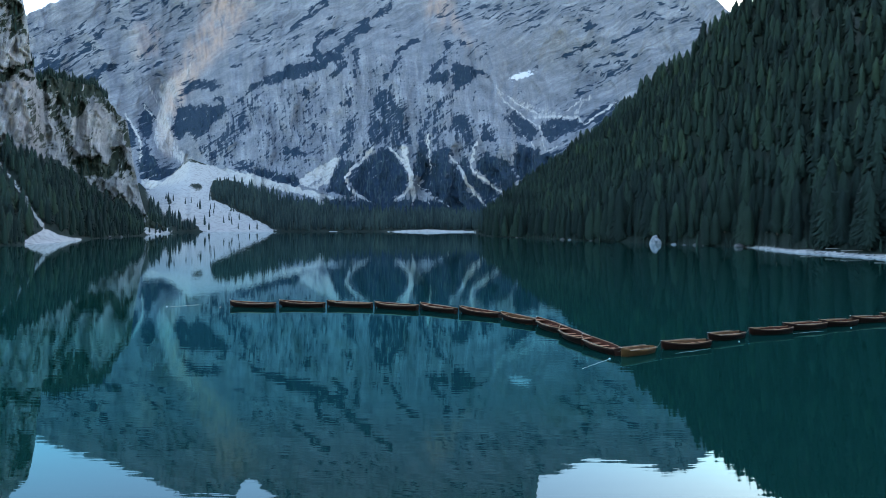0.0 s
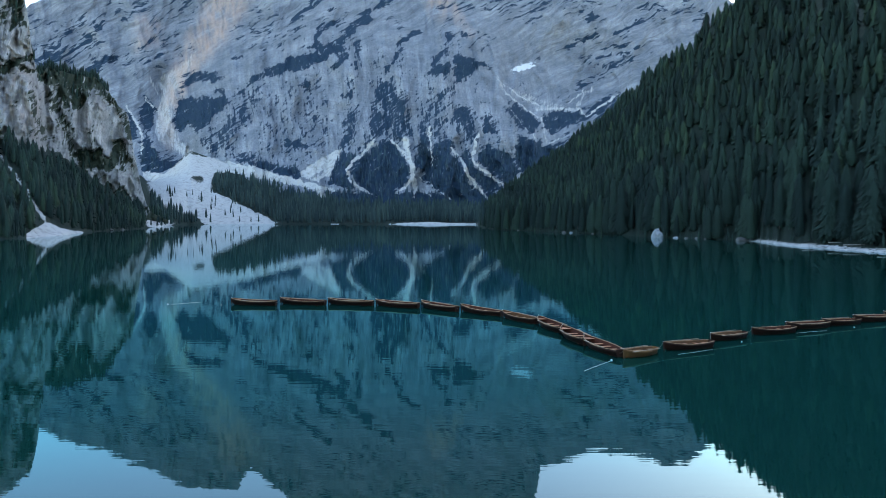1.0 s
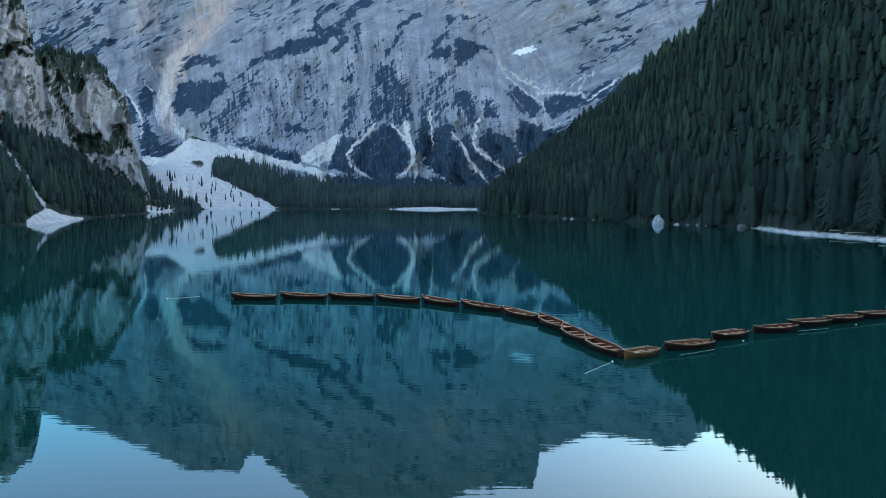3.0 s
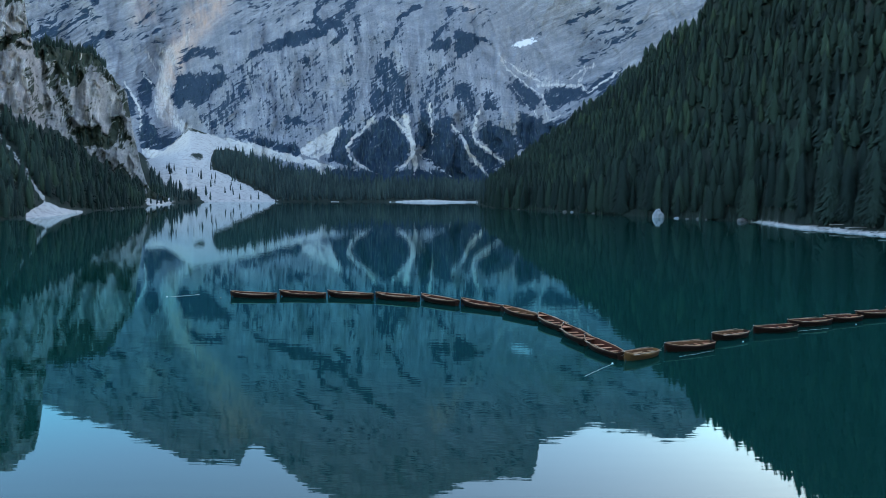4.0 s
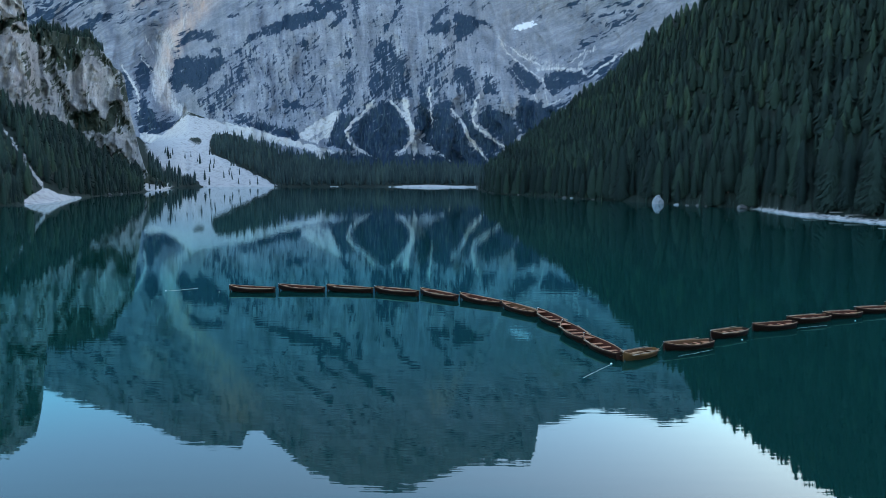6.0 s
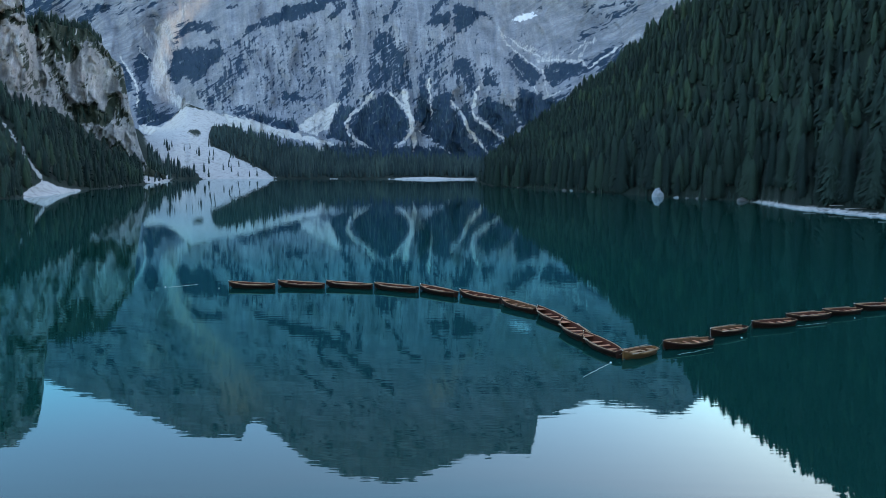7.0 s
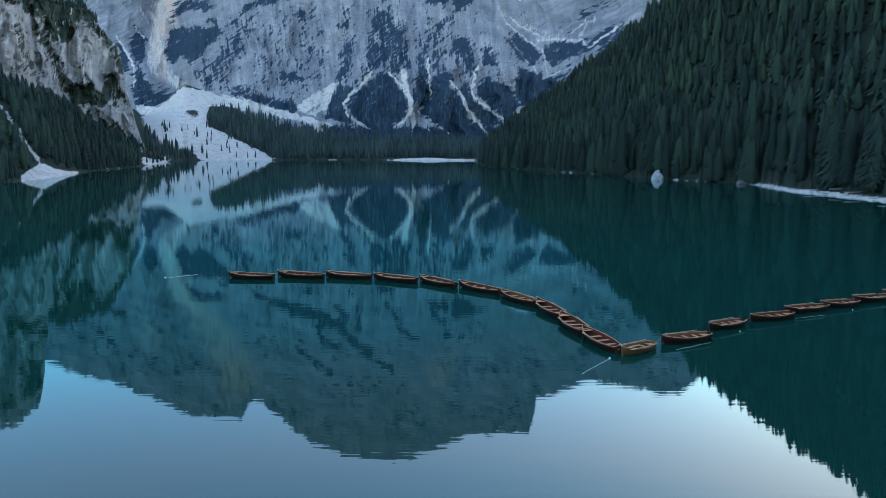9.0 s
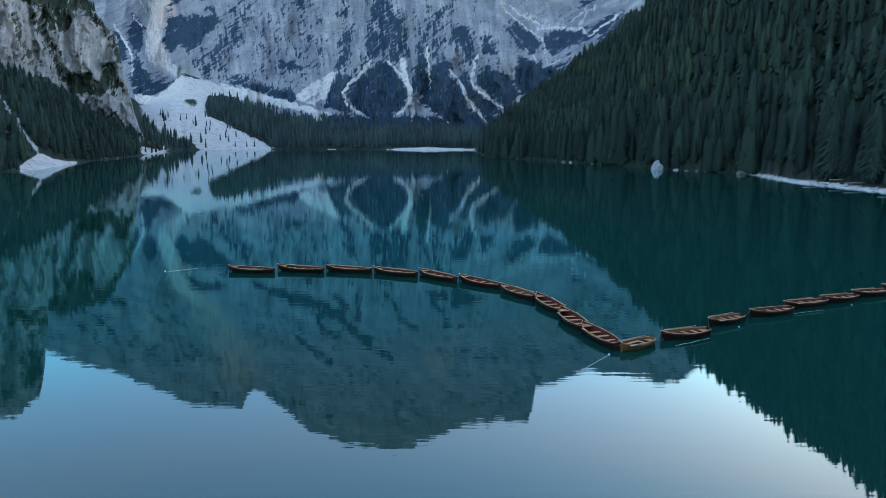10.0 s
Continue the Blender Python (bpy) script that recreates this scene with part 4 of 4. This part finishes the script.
# eastern slope, valley floor
spots, inl, rng = scatter(-40, -23.4, lambda a: np.interp(a, [-40, -33, -28, -24.5, -23.4], [270, 255, 222, 130, 70]), 5.4, 12,
                          lambda u, v, a, r, i, g: (before_gravel(u, v, 14000 / r) < 0.35) & (i > 2 + 14 * ((a > -31.6) & (a < -27.6))))
ht = np.clip(rng.normal(12.0, 3.2, len(spots)), 5, 21) * np.clip(0.55 + inl / 30, 0, 1)
woods("lakeside_forest", spots, ht, CROWN_SLOPE, SPRUCE, "dark spruce forest at the foot of a cliff", 22)
spots, inl, rng = scatter(-40, -21.5, lambda a: 12.0 + 0 * a, 3.0, 32, lambda u, v, a, r, i, g: (bare_cover(u, v) < 0.3) & ~((a > -31.7) & (a < -27.8)) & ~((a > -24.2) & (a < -22.8)))
woods("eastern_shrubs", spots, np.clip(rng.normal(4.0, 1.3, len(spots)), 1.6, 7.5), CROWN_FAR, SPRUCE, "dark green shrubs hanging over the water under a cliff", 27)
spots, inl, rng = scatter(-23.4, 3.4, lambda a: np.interp(a, [-20, -12, -8], [470, 440, 330]), 8.5, 13,
                          lambda u, v, a, r, i, g: ((before_gravel(u, v, 8.0) < g.uniform(0.03, 0.6, len(u))) | (g.uniform(0, 1, len(u)) < 0.24 * step(0.0, 0.35, fbm(u / 16, v / 12, 3)) * step(62, 40, v)) | ((i < 75) & (a < -20.9) & (g.uniform(0, 1, len(u)) < 0.7))) & (i > np.where(a > -5, 28, 6)))
ht = np.clip(rng.normal(16, 4.5, len(spots)), 6, 26) * np.where(bare_cover(1200 * spots[:, 0] / spots[:, 1], 1200 * (spots[:, 2] - BASE) / spots[:, 1]) > 0.3, 0.7, 1.0)
woods("valley_forest", spots, ht, CROWN_FAR, FAR_SPRUCE, "spruce forest on the valley floor, tinted blue-green for haze", 23)
spots, inl, rng = scatter(-40, -23.4, lambda a: np.interp(a, [-40, -33, -28, -24.5, -23.4], [270, 255, 222, 130, 70]), 4.0, 33,
                          lambda u, v, a, r, i, g: (before_gravel(u, v, 14000 / r) >= 0.35) & (before_gravel(u, v, 2500 / r) < 0.4) & (i > 3 + 14 * ((a > -31.6) & (a < -27.6))))
woods("slope_shrubs", spots, np.clip(rng.normal(3.0, 1.1, len(spots)), 1.2, 6.0), CROWN_FAR, SPRUCE, "low dark green shrubs beside a gravel gully", 28)
# thin woods on the mountain's skirts and on the cliff's ledges
rng = np.random.RandomState(14)
pts = massif_points[massif_wood]
pts = pts[rng.choice(len(pts), 3200, replace=False)]
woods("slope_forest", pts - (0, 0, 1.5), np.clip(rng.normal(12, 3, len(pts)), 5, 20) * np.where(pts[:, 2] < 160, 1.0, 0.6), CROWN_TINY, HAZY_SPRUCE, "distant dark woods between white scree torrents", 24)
pts = cliff_points[cliff_wood]
pts = pts[rng.choice(len(pts), 1000, replace=False)]
woods("ledge_trees", pts - (0, 0, 1.0), np.clip(rng.normal(7.5, 2.5, len(pts)), 3, 14), CROWN_FAR, SPRUCE, "small spruces and shrubs on rock ledges", 25)

# ---- stones and driftwood along the shore ----
def rock_mesh(name, seed, flat=0.7, worn=1.0):
    bm = bmesh.new()
    bmesh.ops.create_icosphere(bm, subdivisions=3, radius=1.0)
    for vtx in bm.verts:
        n = noise.fractal(vtx.co * 1.1 + Vector((seed * 7.1, 0, 0)), 1.0, 2.0, 4)
        c = noise.cell(vtx.co * 1.6 + Vector((seed * 3.3, 0, 0)))
        vtx.co *= 1 + worn * (0.34 * n + 0.14 * c)
        vtx.co.z *= flat
    me = bpy.data.meshes.new(name)
    bm.to_mesh(me)
    bm.free()
    me.polygons.foreach_set("use_smooth", [seed % 2 == 0] * len(me.polygons))
    return me


def boulder(me, x, y, z, size, material, label, turn=0.0, tall=1.0):
    ob = new("boulder", me)
    if not me.materials:
        me.materials.append(material)
    ob.matrix_world = pose(x, y, z, 0, 0, turn) @ Matrix.Diagonal((size, size * 0.8, size * tall, 1))
    return tagged(ob, label, "boulder", "stones along the shore")


big = rock_mesh("boulder", 5, 1.0, 0.95)
boulder(big, 103.3, 329.5, 0.9, 3.1, PALE_STONE, "large pale grey boulder standing in the shallow water", 30, 1.12)
shapes = [rock_mesh("boulder", s, 0.62) for s in range(3, 9)]
for k, me in enumerate(shapes):
    me.materials.append(STONE if k else PALE_STONE)
rng = np.random.RandomState(5)
for a, size in [(10.0, 1.8), (10.6, 1.2),  (18.8, 1.1), (19.6, 0.9), (20.4, 1.2), (21.0, 0.7), (23.6, 2.7), (24.0, 1.0), (6.2, 1.0), (12.3, 0.8), (-26.2, 2.2), (-25.4, 1.5)]:
    r = float(shore_at(np.array([a]))[0]) + rng.uniform(-1.5, 1.5)
    me = shapes[rng.randint(len(shapes))]
    tone = "grey" if me.materials[0] == STONE else "pale"
    boulder(me, r * math.sin(radians(a)), r * math.cos(radians(a)), 0.05 * size, size, STONE, tone + " weathered boulder at the water's edge", rng.uniform(0, 360))


def tube(name, line, radius, material, parent=None, sides=6, label=""):
    bm = bmesh.new()
    rings = []
    n = len(line)
    for i, p in enumerate(line):
        d = (Vector(line[min(i + 1, n - 1)]) - Vector(line[max(i - 1, 0)])).normalized()
        side = d.cross(Vector((0, 0, 1)))
        side = side.normalized() if side.length > 1e-4 else Vector((1, 0, 0))
        up = side.cross(d)
        rad = radius(i / (n - 1)) if callable(radius) else radius
        rings.append([bm.verts.new(Vector(p) + rad * (math.cos(6.2832 * k / sides) * side + math.sin(6.2832 * k / sides) * up)) for k in range(sides)])
    for a, b in zip(rings, rings[1:]):
        for k in range(sides):
            bm.faces.new((a[k], a[(k + 1) % sides], b[(k + 1) % sides], b[k]))
    bm.faces.new(rings[0][::-1]), bm.faces.new(rings[-1])
    return part(name, bm, material, parent, label, True)


for a, inland, length, turn in [(28.6, 9, 9, 78), (30.2, 16, 7, 95), (31.5, 12, 11, 84), (32.6, 20, 8, 100), (29.5, 20, 6, 60), (33.4, 9, 8, 90)]:
    r = float(shore_at(np.array([a]))[0]) + inland
    c = Vector((r * math.sin(radians(a)), r * math.cos(radians(a)), float(ground_height(np.array([a]), np.array([r]))[0]) + 0.2))
    d = Vector((math.sin(radians(turn)), math.cos(radians(turn)), 0))
    lg = tube("driftwood_log", [c - d * length / 2, c - d * length / 5 + Vector((0, 0.1, 0.05)), c + d * length / 4, c + d * length / 2 + Vector((0, -0.15, 0.05))], lambda f: 0.17 - 0.08 * f, LOGWOOD, None, 8)
    tagged(lg, "bleached driftwood log lying on the gravel beach", "log", "driftwood on the beach")


# ---- the rowing boats ----
LEN, BEAM = 4.8, 0.72


def boat_x(s):
    return -LEN / 2 + LEN * s


def half_beam(s):
    if s < 0.45:
        return BEAM * (0.45 + 0.55 * math.sin(math.pi / 2 * s / 0.45))
    f = (s - 0.45) / 0.55
    return BEAM * max(1 - f**2.3, 0.0) ** 0.8


def sheer(s):
    return 0.42 + 0.07 * (1 - s) ** 3 + 0.25 * s**3.4


def keel(s):
    return -0.14 + 0.10 * max(0.25 - s, 0) + 0.42 * max((s - 0.86) / 0.14, 0) ** 2


def skin(s, q, inset=0.0):
    """A point of the port side: q runs from keel to rail."""
    b, zk, zs = max(half_beam(s) - inset, 0.004), keel(s) + inset, sheer(s)
    full = q ** (0.48 + 0.55 * max(s - 0.6, 0) / 0.4)
    return b * full, zk + (zs - zk) * q ** (1.75 - 0.7 * max(s - 0.6, 0) / 0.4)


STATIONS = [0, 0.04, 0.1, 0.18, 0.26, 0.34, 0.42, 0.5, 0.58, 0.66, 0.74, 0.81, 0.87, 0.92, 0.955, 0.98, 1.0]


def hull_mesh():
    """Lapped strakes outside, a smooth skin inside, joined at the rail."""
    bm = bmesh.new()
    cuts = [0.0, 0.22, 0.42, 0.60, 0.76, 0.89, 1.0]
    rows = []
    for s in STATIONS:
        row = []
        for k in range(len(cuts) - 1):
            for q, lap in ((cuts[k], 0.013 if k else 0.0), (cuts[k + 1], 0.0)):
                y, z = skin(s, q)
                row.append((boat_x(s), y + lap * min(1, half_beam(s) * 5), z))
        for q in (1.0, 0.8, 0.6, 0.4, 0.2, 0.05, 0.0):
            y, z = skin(s, q, 0.028)
            row.append((boat_x(s), y, z if q < 1 else sheer(s)))
        rows.append(row)
    for sign in (1, -1):
        vs = [[bm.verts.new((x, sign * y, z)) for x, y, z in row] for row in rows]
        for a, b in zip(vs, vs[1:]):
            for k in range(len(a) - 1):
                f = (a[k], b[k], b[k + 1], a[k + 1])
                bm.faces.new(f if sign > 0 else f[::-1]).material_index = int(k >= 2 * len(cuts) - 3)
    bmesh.ops.remove_doubles(bm, verts=bm.verts, dist=0.0005)
    return bm


def board(corners, thick):
    """A board over a flat outline, given anticlockwise from above."""
    bm = bmesh.new()
    lo = [bm.verts.new((x, y, z - thick)) for x, y, z in corners]
    hi = [bm.verts.new(c) for c in corners]
    n = len(corners)
    bm.faces.new(hi), bm.faces.new(lo[::-1])
    for i in range(n):
        bm.faces.new((lo[i], lo[(i + 1) % n], hi[(i + 1) % n], hi[i]))
    bmesh.ops.bevel(bm, geom=[e for e in bm.edges if all(abs(p.co.z - e.verts[0].co.z) < 1e-5 for p in e.verts)], offset=min(thick * 0.3, 0.008), segments=1, affect="EDGES")
    return bm


def width_at(s, z, inset=0.03):
    """Half the room inside the hull at height z."""
    lo, hi = 0.0, 1.0
    for _ in range(24):
        m = (lo + hi) / 2
        lo, hi = (m, hi) if skin(s, m, inset)[1] < z else (lo, m)
    return skin(s, lo, inset)[0]


def strip(line, across, up, wide, high):
    """A bar swept along a line, with fixed directions across and up at each point."""
    bm = bmesh.new()
    rings = []
    for p, a, u in zip(line, across, up):
        p, a, u = Vector(p), Vector(a) * wide / 2, Vector(u) * high / 2
        rings.append([bm.verts.new(p + q) for q in (-a - u, a - u, a + u, -a + u)])
    for r0, r1 in zip(rings, rings[1:]):
        for k in range(4):
            bm.faces.new((r0[k], r0[(k + 1) % 4], r1[(k + 1) % 4], r1[k]))
    bm.faces.new(rings[0][::-1]), bm.faces.new(rings[-1])
    bmesh.ops.recalc_face_normals(bm, faces=bm.faces)
    return bm


def rowboat(out, inside, seat, rail, label, benches=False):
    boat = new("rowing_boat")
    hull = part("hull", hull_mesh(), out, boat, "", True)
    hull.data.materials.append(inside)
    # rails, stem, transom
    rails = {}
    for sign in (1, -1):
        st = [s for s in STATIONS if s < 0.99]
        line = [(boat_x(s), sign * (half_beam(s) - 0.008), sheer(s) + 0.012) for s in st]
        rails[sign] = part("gunwale", strip(line, [(0, 1, 0)] * len(st), [(0, 0, 1)] * len(st), 0.05, 0.03), rail, boat, "pale worn gunwale rail")
        line = [(boat_x(s), sign * (half_beam(s) + 0.016), sheer(s) - 0.075) for s in st]
        part("rubbing_strake", strip(line, [(0, 1, 0)] * len(st), [(0, 0, 1)] * len(st), 0.03, 0.04), out, boat)
    zs = sheer(1.0)
    post = part("stem_post", strip([(boat_x(0.985), 0, -0.05), (boat_x(1.0), 0, 0.25), (boat_x(1.006), 0, zs + 0.02)], [(0, 1, 0)] * 3, [(1, 0, 0)] * 3, 0.06, 0.09), out, boat)
    part("stem_cap", strip([(boat_x(1.003), 0, zs - 0.03), (boat_x(1.008), 0, zs + 0.05)], [(0, 1, 0)] * 2, [(1, 0, 0)] * 2, 0.055, 0.06), WHITE, post, "white painted bow tip")
    bm = bmesh.new()
    prof = [skin(0.0, q) for q in (0, 0.1, 0.25, 0.45, 0.65, 0.85, 1.0)]
    ring = [(y, z) for y, z in prof] + [(0.0, sheer(0) + 0.05)] + [(-y, z) for y, z in reversed(prof[1:])]
    a = [bm.verts.new((boat_x(0) - 0.02, y, z)) for y, z in ring]
    b = [bm.verts.new((boat_x(0) + 0.03, y, z)) for y, z in ring]
    bm.faces.new(a), bm.faces.new(b[::-1])
    for i in range(len(ring)):
        bm.faces.new((a[i], b[i], b[(i + 1) % len(ring)], a[(i + 1) % len(ring)]))
    bmesh.ops.recalc_face_normals(bm, faces=bm.faces)
    transom = part("transom", bm, out, boat)
    # ribs
    for s in (0.12, 0.2, 0.28, 0.36, 0.44, 0.52, 0.6, 0.68, 0.76, 0.83):
        for sign in (1, -1):
            pts = [skin(s, q, 0.036) for q in (0.08, 0.25, 0.45, 0.65, 0.82, 0.97)]
            line = [(boat_x(s), sign * y, z) for y, z in pts]
            part("rib", strip(line, [(1, 0, 0)] * 6, [(0, sign * 0.8, -0.6)] * 6, 0.04, 0.025), inside, boat)
    # floor boards
    for k in range(6):
        y0, y1 = -0.40 + k * 0.136, -0.40 + k * 0.136 + 0.118
        s1 = 0.80 - 0.10 * abs(k - 2.5) / 2.5
        part("floor_board", board([(boat_x(0.1), y0, 0.03), (boat_x(s1), y0, 0.03), (boat_x(s1), y1, 0.03), (boat_x(0.1), y1, 0.03)], 0.02), inside, boat)
    # seats
    zt = 0.29
    for s in ((0.30,) if benches else (0.27, 0.47, 0.67)):
        w0, w1 = width_at(s - 0.025, zt), width_at(s + 0.025, zt)
        part("thwart", board([(boat_x(s - 0.026), -w0, zt), (boat_x(s + 0.026), -w1, zt), (boat_x(s + 0.026), w1, zt), (boat_x(s - 0.026), w0, zt)], 0.032), seat, boat, "worn seat board")
    if benches:
        for sign in (1, -1):
            w = [width_at(s, zt) for s in (0.33, 0.5, 0.66)]
            c = [(boat_x(0.33), sign * (w[0] - 0.24), zt), (boat_x(0.66), sign * (w[2] - 0.2), zt), (boat_x(0.66), sign * w[2], zt), (boat_x(0.5), sign * w[1], zt), (boat_x(0.33), sign * w[0], zt)]
            part("side_bench", board(c if sign > 0 else c[::-1], 0.03), seat, boat, "pale side bench")
    w0, w1 = width_at(0.02, zt), width_at(0.15, zt)
    part("stern_seat", board([(boat_x(0.015), -w0, zt + 0.03), (boat_x(0.15), -w1, zt + 0.03), (boat_x(0.15), w1, zt + 0.03), (boat_x(0.015), w0, zt + 0.03)], 0.03), seat, boat, "broad stern seat")
    zb = sheer(0.9) - 0.09
    w0, w1 = width_at(0.83, zb), width_at(0.93, zb)
    part("bow_seat", board([(boat_x(0.83), -w0, zb), (boat_x(0.93), -w1, zb), (boat_x(0.985), 0, zb), (boat_x(0.93), w1, zb), (boat_x(0.83), w0, zb)], 0.03), seat, boat)
    # oarlocks
    for s in (0.38, 0.58):
        for sign in (1, -1):
            y = sign * (half_beam(s) - 0.008)
            tube("oarlock", [(boat_x(s) - 0.05, y, sheer(s) + 0.12), (boat_x(s) - 0.045, y, sheer(s) + 0.06), (boat_x(s), y, sheer(s) + 0.03), (boat_x(s) + 0.045, y, sheer(s) + 0.06), (boat_x(s) + 0.05, y, sheer(s) + 0.12)], 0.011, IRON, rails[sign], 5, "iron oarlock")
    # iron ring at the stern for the mooring rope
    tube("mooring_ring", [(boat_x(0) - 0.03 - 0.04 * math.sin(a), 0.05 * math.cos(a), 0.30) for a in np.linspace(0, 6.28, 9)], 0.008, IRON, transom, 5)
    return tagged(boat, label, "boat", "rowing boats moored in a chain")


def oar_thing():
    oar = new("oar")
    tube("shaft", [(-1.35, 0, 0), (0.0, 0, 0), (0.75, 0, 0)], lambda f: 0.026 - 0.006 * f, OARWOOD, oar, 7)
    bm = bmesh.new()
    out = [(0.7, 0.03), (0.85, 0.06), (1.3, 0.075), (1.36, 0.06), (1.36, -0.06), (1.3, -0.075), (0.85, -0.06), (0.7, -0.03)]
    hi = [bm.verts.new((x, y, 0.012)) for x, y in out]
    lo = [bm.verts.new((x, y, -0.012)) for x, y in out]
    bm.faces.new(hi[::-1]), bm.faces.new(lo)
    for i in range(len(out)):
        bm.faces.new((lo[i], lo[(i + 1) % 8], hi[(i + 1) % 8], hi[i]))
    bmesh.ops.recalc_face_normals(bm, faces=bm.faces)
    part("blade", bm, OARWOOD, oar, "flat oar blade")
    return tagged(oar, "pale wooden oar stowed along a boat's rail", "oar", "oars in the boats")


# x, y, bow's heading, length, kind
FLEET = [
    (-19.77, 70.25, 170.5, 4.89, "dark"),
    (-14.76, 70.67, 166.8, 4.95, "dark"),
    (-9.75, 70.50, 164.2, 4.94, "dark"),
    (-4.81, 69.04, 151.4, 5.00, "dark"),
    (-0.53, 67.27, 133.9, 5.00, "dark"),
    (3.48, 64.24, 135.9, 5.00, "dark"),
    (6.62, 59.87, 122.4, 4.77, "gold"),
    (8.76, 55.54, 105.9, 5.00, "dark"),
    (9.72, 50.67, 99.2, 5.00, "dark"),
    (10.79, 46.43, 106.7, 4.72, "dark"),
    (12.89, 44.63, -144.0, 3.25, "bench"),
    (16.93, 47.04, -159.4, 4.10, "gold"),
    (21.28, 50.80, -151.6, 3.80, "gold"),
    (25.88, 53.32, -160.8, 4.08, "dark"),
    (29.98, 56.01, -161.2, 4.35, "dark"),
    (33.85, 57.93, -162.2, 3.96, "dark"),
    (37.90, 60.11, -161.2, 4.20, "dark"),
    (42.09, 62.62, -162.4, 3.99, "dark"),
]
kinds = {
    "dark": rowboat(MAHOGANY, MAHOGANY_IN, SEAT, PALE, "dark reddish-brown wooden rowing boat with worn seats"),
    "gold": rowboat(MAHOGANY, GOLDEN_IN, SEAT, PALE, "dark-hulled wooden rowing boat with a golden-brown inside"),
    "bench": rowboat(GOLDEN, GOLDEN_IN, PALE, PALE, "short golden-brown wooden boat with pale side benches", True),
}
first_oar = oar_thing()
used, ends, oars = set(), [], 0
rng = np.random.RandomState(9)
for x, y, head, length, kind in FLEET:
    k = length / LEN
    m = pose(x, y, 0.0, rng.uniform(-1.2, 1.2), rng.uniform(-0.8, 0.8), head) @ Matrix.Diagonal((k, 0.5 + 0.5 * k, 0.6 + 0.4 * k, 1))
    if kind in used:
        copy_thing(kinds[kind], m)
    else:
        kinds[kind].matrix_world = m
        used.add(kind)
    ends.append((m @ Vector((LEN / 2 + 0.03, 0, sheer(1.0) - 0.05)), m @ Vector((-LEN / 2 - 0.04, 0, 0.30))))
    for side in (1, -1):
        if rng.uniform() < 0.35:
            continue
        o = m @ pose(rng.uniform(-0.35, 0.15), side * (half_beam(0.48) - 0.03), sheer(0.48) + 0.075, 0, rng.uniform(-0.6, 0.6), side * rng.uniform(-1.5, 1.5) + (180 if rng.uniform() < 0.3 else 0))
        o = Matrix.LocRotScale(o.translation, o.to_quaternion(), None)
        if oars == 0:
            first_oar.matrix_world = o
        else:
            copy_thing(first_oar, o)
        oars += 1

# ---- ropes between the boats and floats on the water ----
for (b0, s0), (b1, s1) in zip(ends, ends[1:]):
    line = [s0.lerp(b1, f) - Vector((0, 0, min(0.12 * (s0 - b1).length, 0.25) * 4 * f * (1 - f))) for f in np.linspace(0, 1, 9)]
    tagged(tube("mooring_rope", line, 0.011, WET_ROPE, None, 5), "thin wet rope tying one boat to the next", "rope", "mooring ropes")


def float_line(x0, y0, x1, y1, width, label):
    rg = np.random.RandomState(int(abs(x0 * 10)))
    n = 12
    pts = [Vector((x0 + (x1 - x0) * f + rg.normal(0, 0.02), y0 + (y1 - y0) * f + rg.normal(0, 0.03), 0.006)) for f in np.linspace(0, 1, n)]
    return tagged(tube("floating_rope", pts, width, ROPE, None, 6), label, "rope", "ropes floating on the water")


def buoy(x, y, size, material, label):
    size *= 0.7
    b = new("mooring_buoy")
    b.matrix_world = pose(x, y, 0, 4, 6, 20)
    bm = bmesh.new()
    bmesh.ops.create_uvsphere(bm, u_segments=16, v_segments=10, radius=size)
    for vtx in bm.verts:
        vtx.co.z = vtx.co.z * 0.85 + size * 0.35
    part("float", bm, material, b, "", True)
    tube("eye_bolt", [(size * 0.22 * math.cos(a), 0, size * 1.3 + size * 0.22 * math.sin(a)) for a in np.linspace(-0.8, 3.94, 8)], size * 0.07, IRON, b, 5)
    return tagged(b, label, "buoy")


float_line(8.27, 40.04, 10.59, 42.93, 0.016, "white rope trailing from a float")
float_line(-28.38, 70.50, -26.10, 72.35, 0.022, "thin pale rope floating on still water")
float_line(15.49, 44.95, 18.57, 46.77, 0.009, "thin pale rope floating on still water")
float_line(27.82, 53.58, 30.98, 54.84, 0.009, "thin pale rope floating on still water")
buoy(10.65, 43.05, 0.1, WHITE, "small white mooring float beside the boats")
buoy(-28.79, 70.50, 0.11, WHITE, "small white mooring float on still water")
buoy(-23.00, 69.83, 0.12, IRON, "small dark mooring float near the end boat")
buoy(21.81, 49.65, 0.08, WHITE, "small white mooring float beside the boats")
buoy(34.20, 56.55, 0.08, WHITE, "small white mooring float beside the boats")
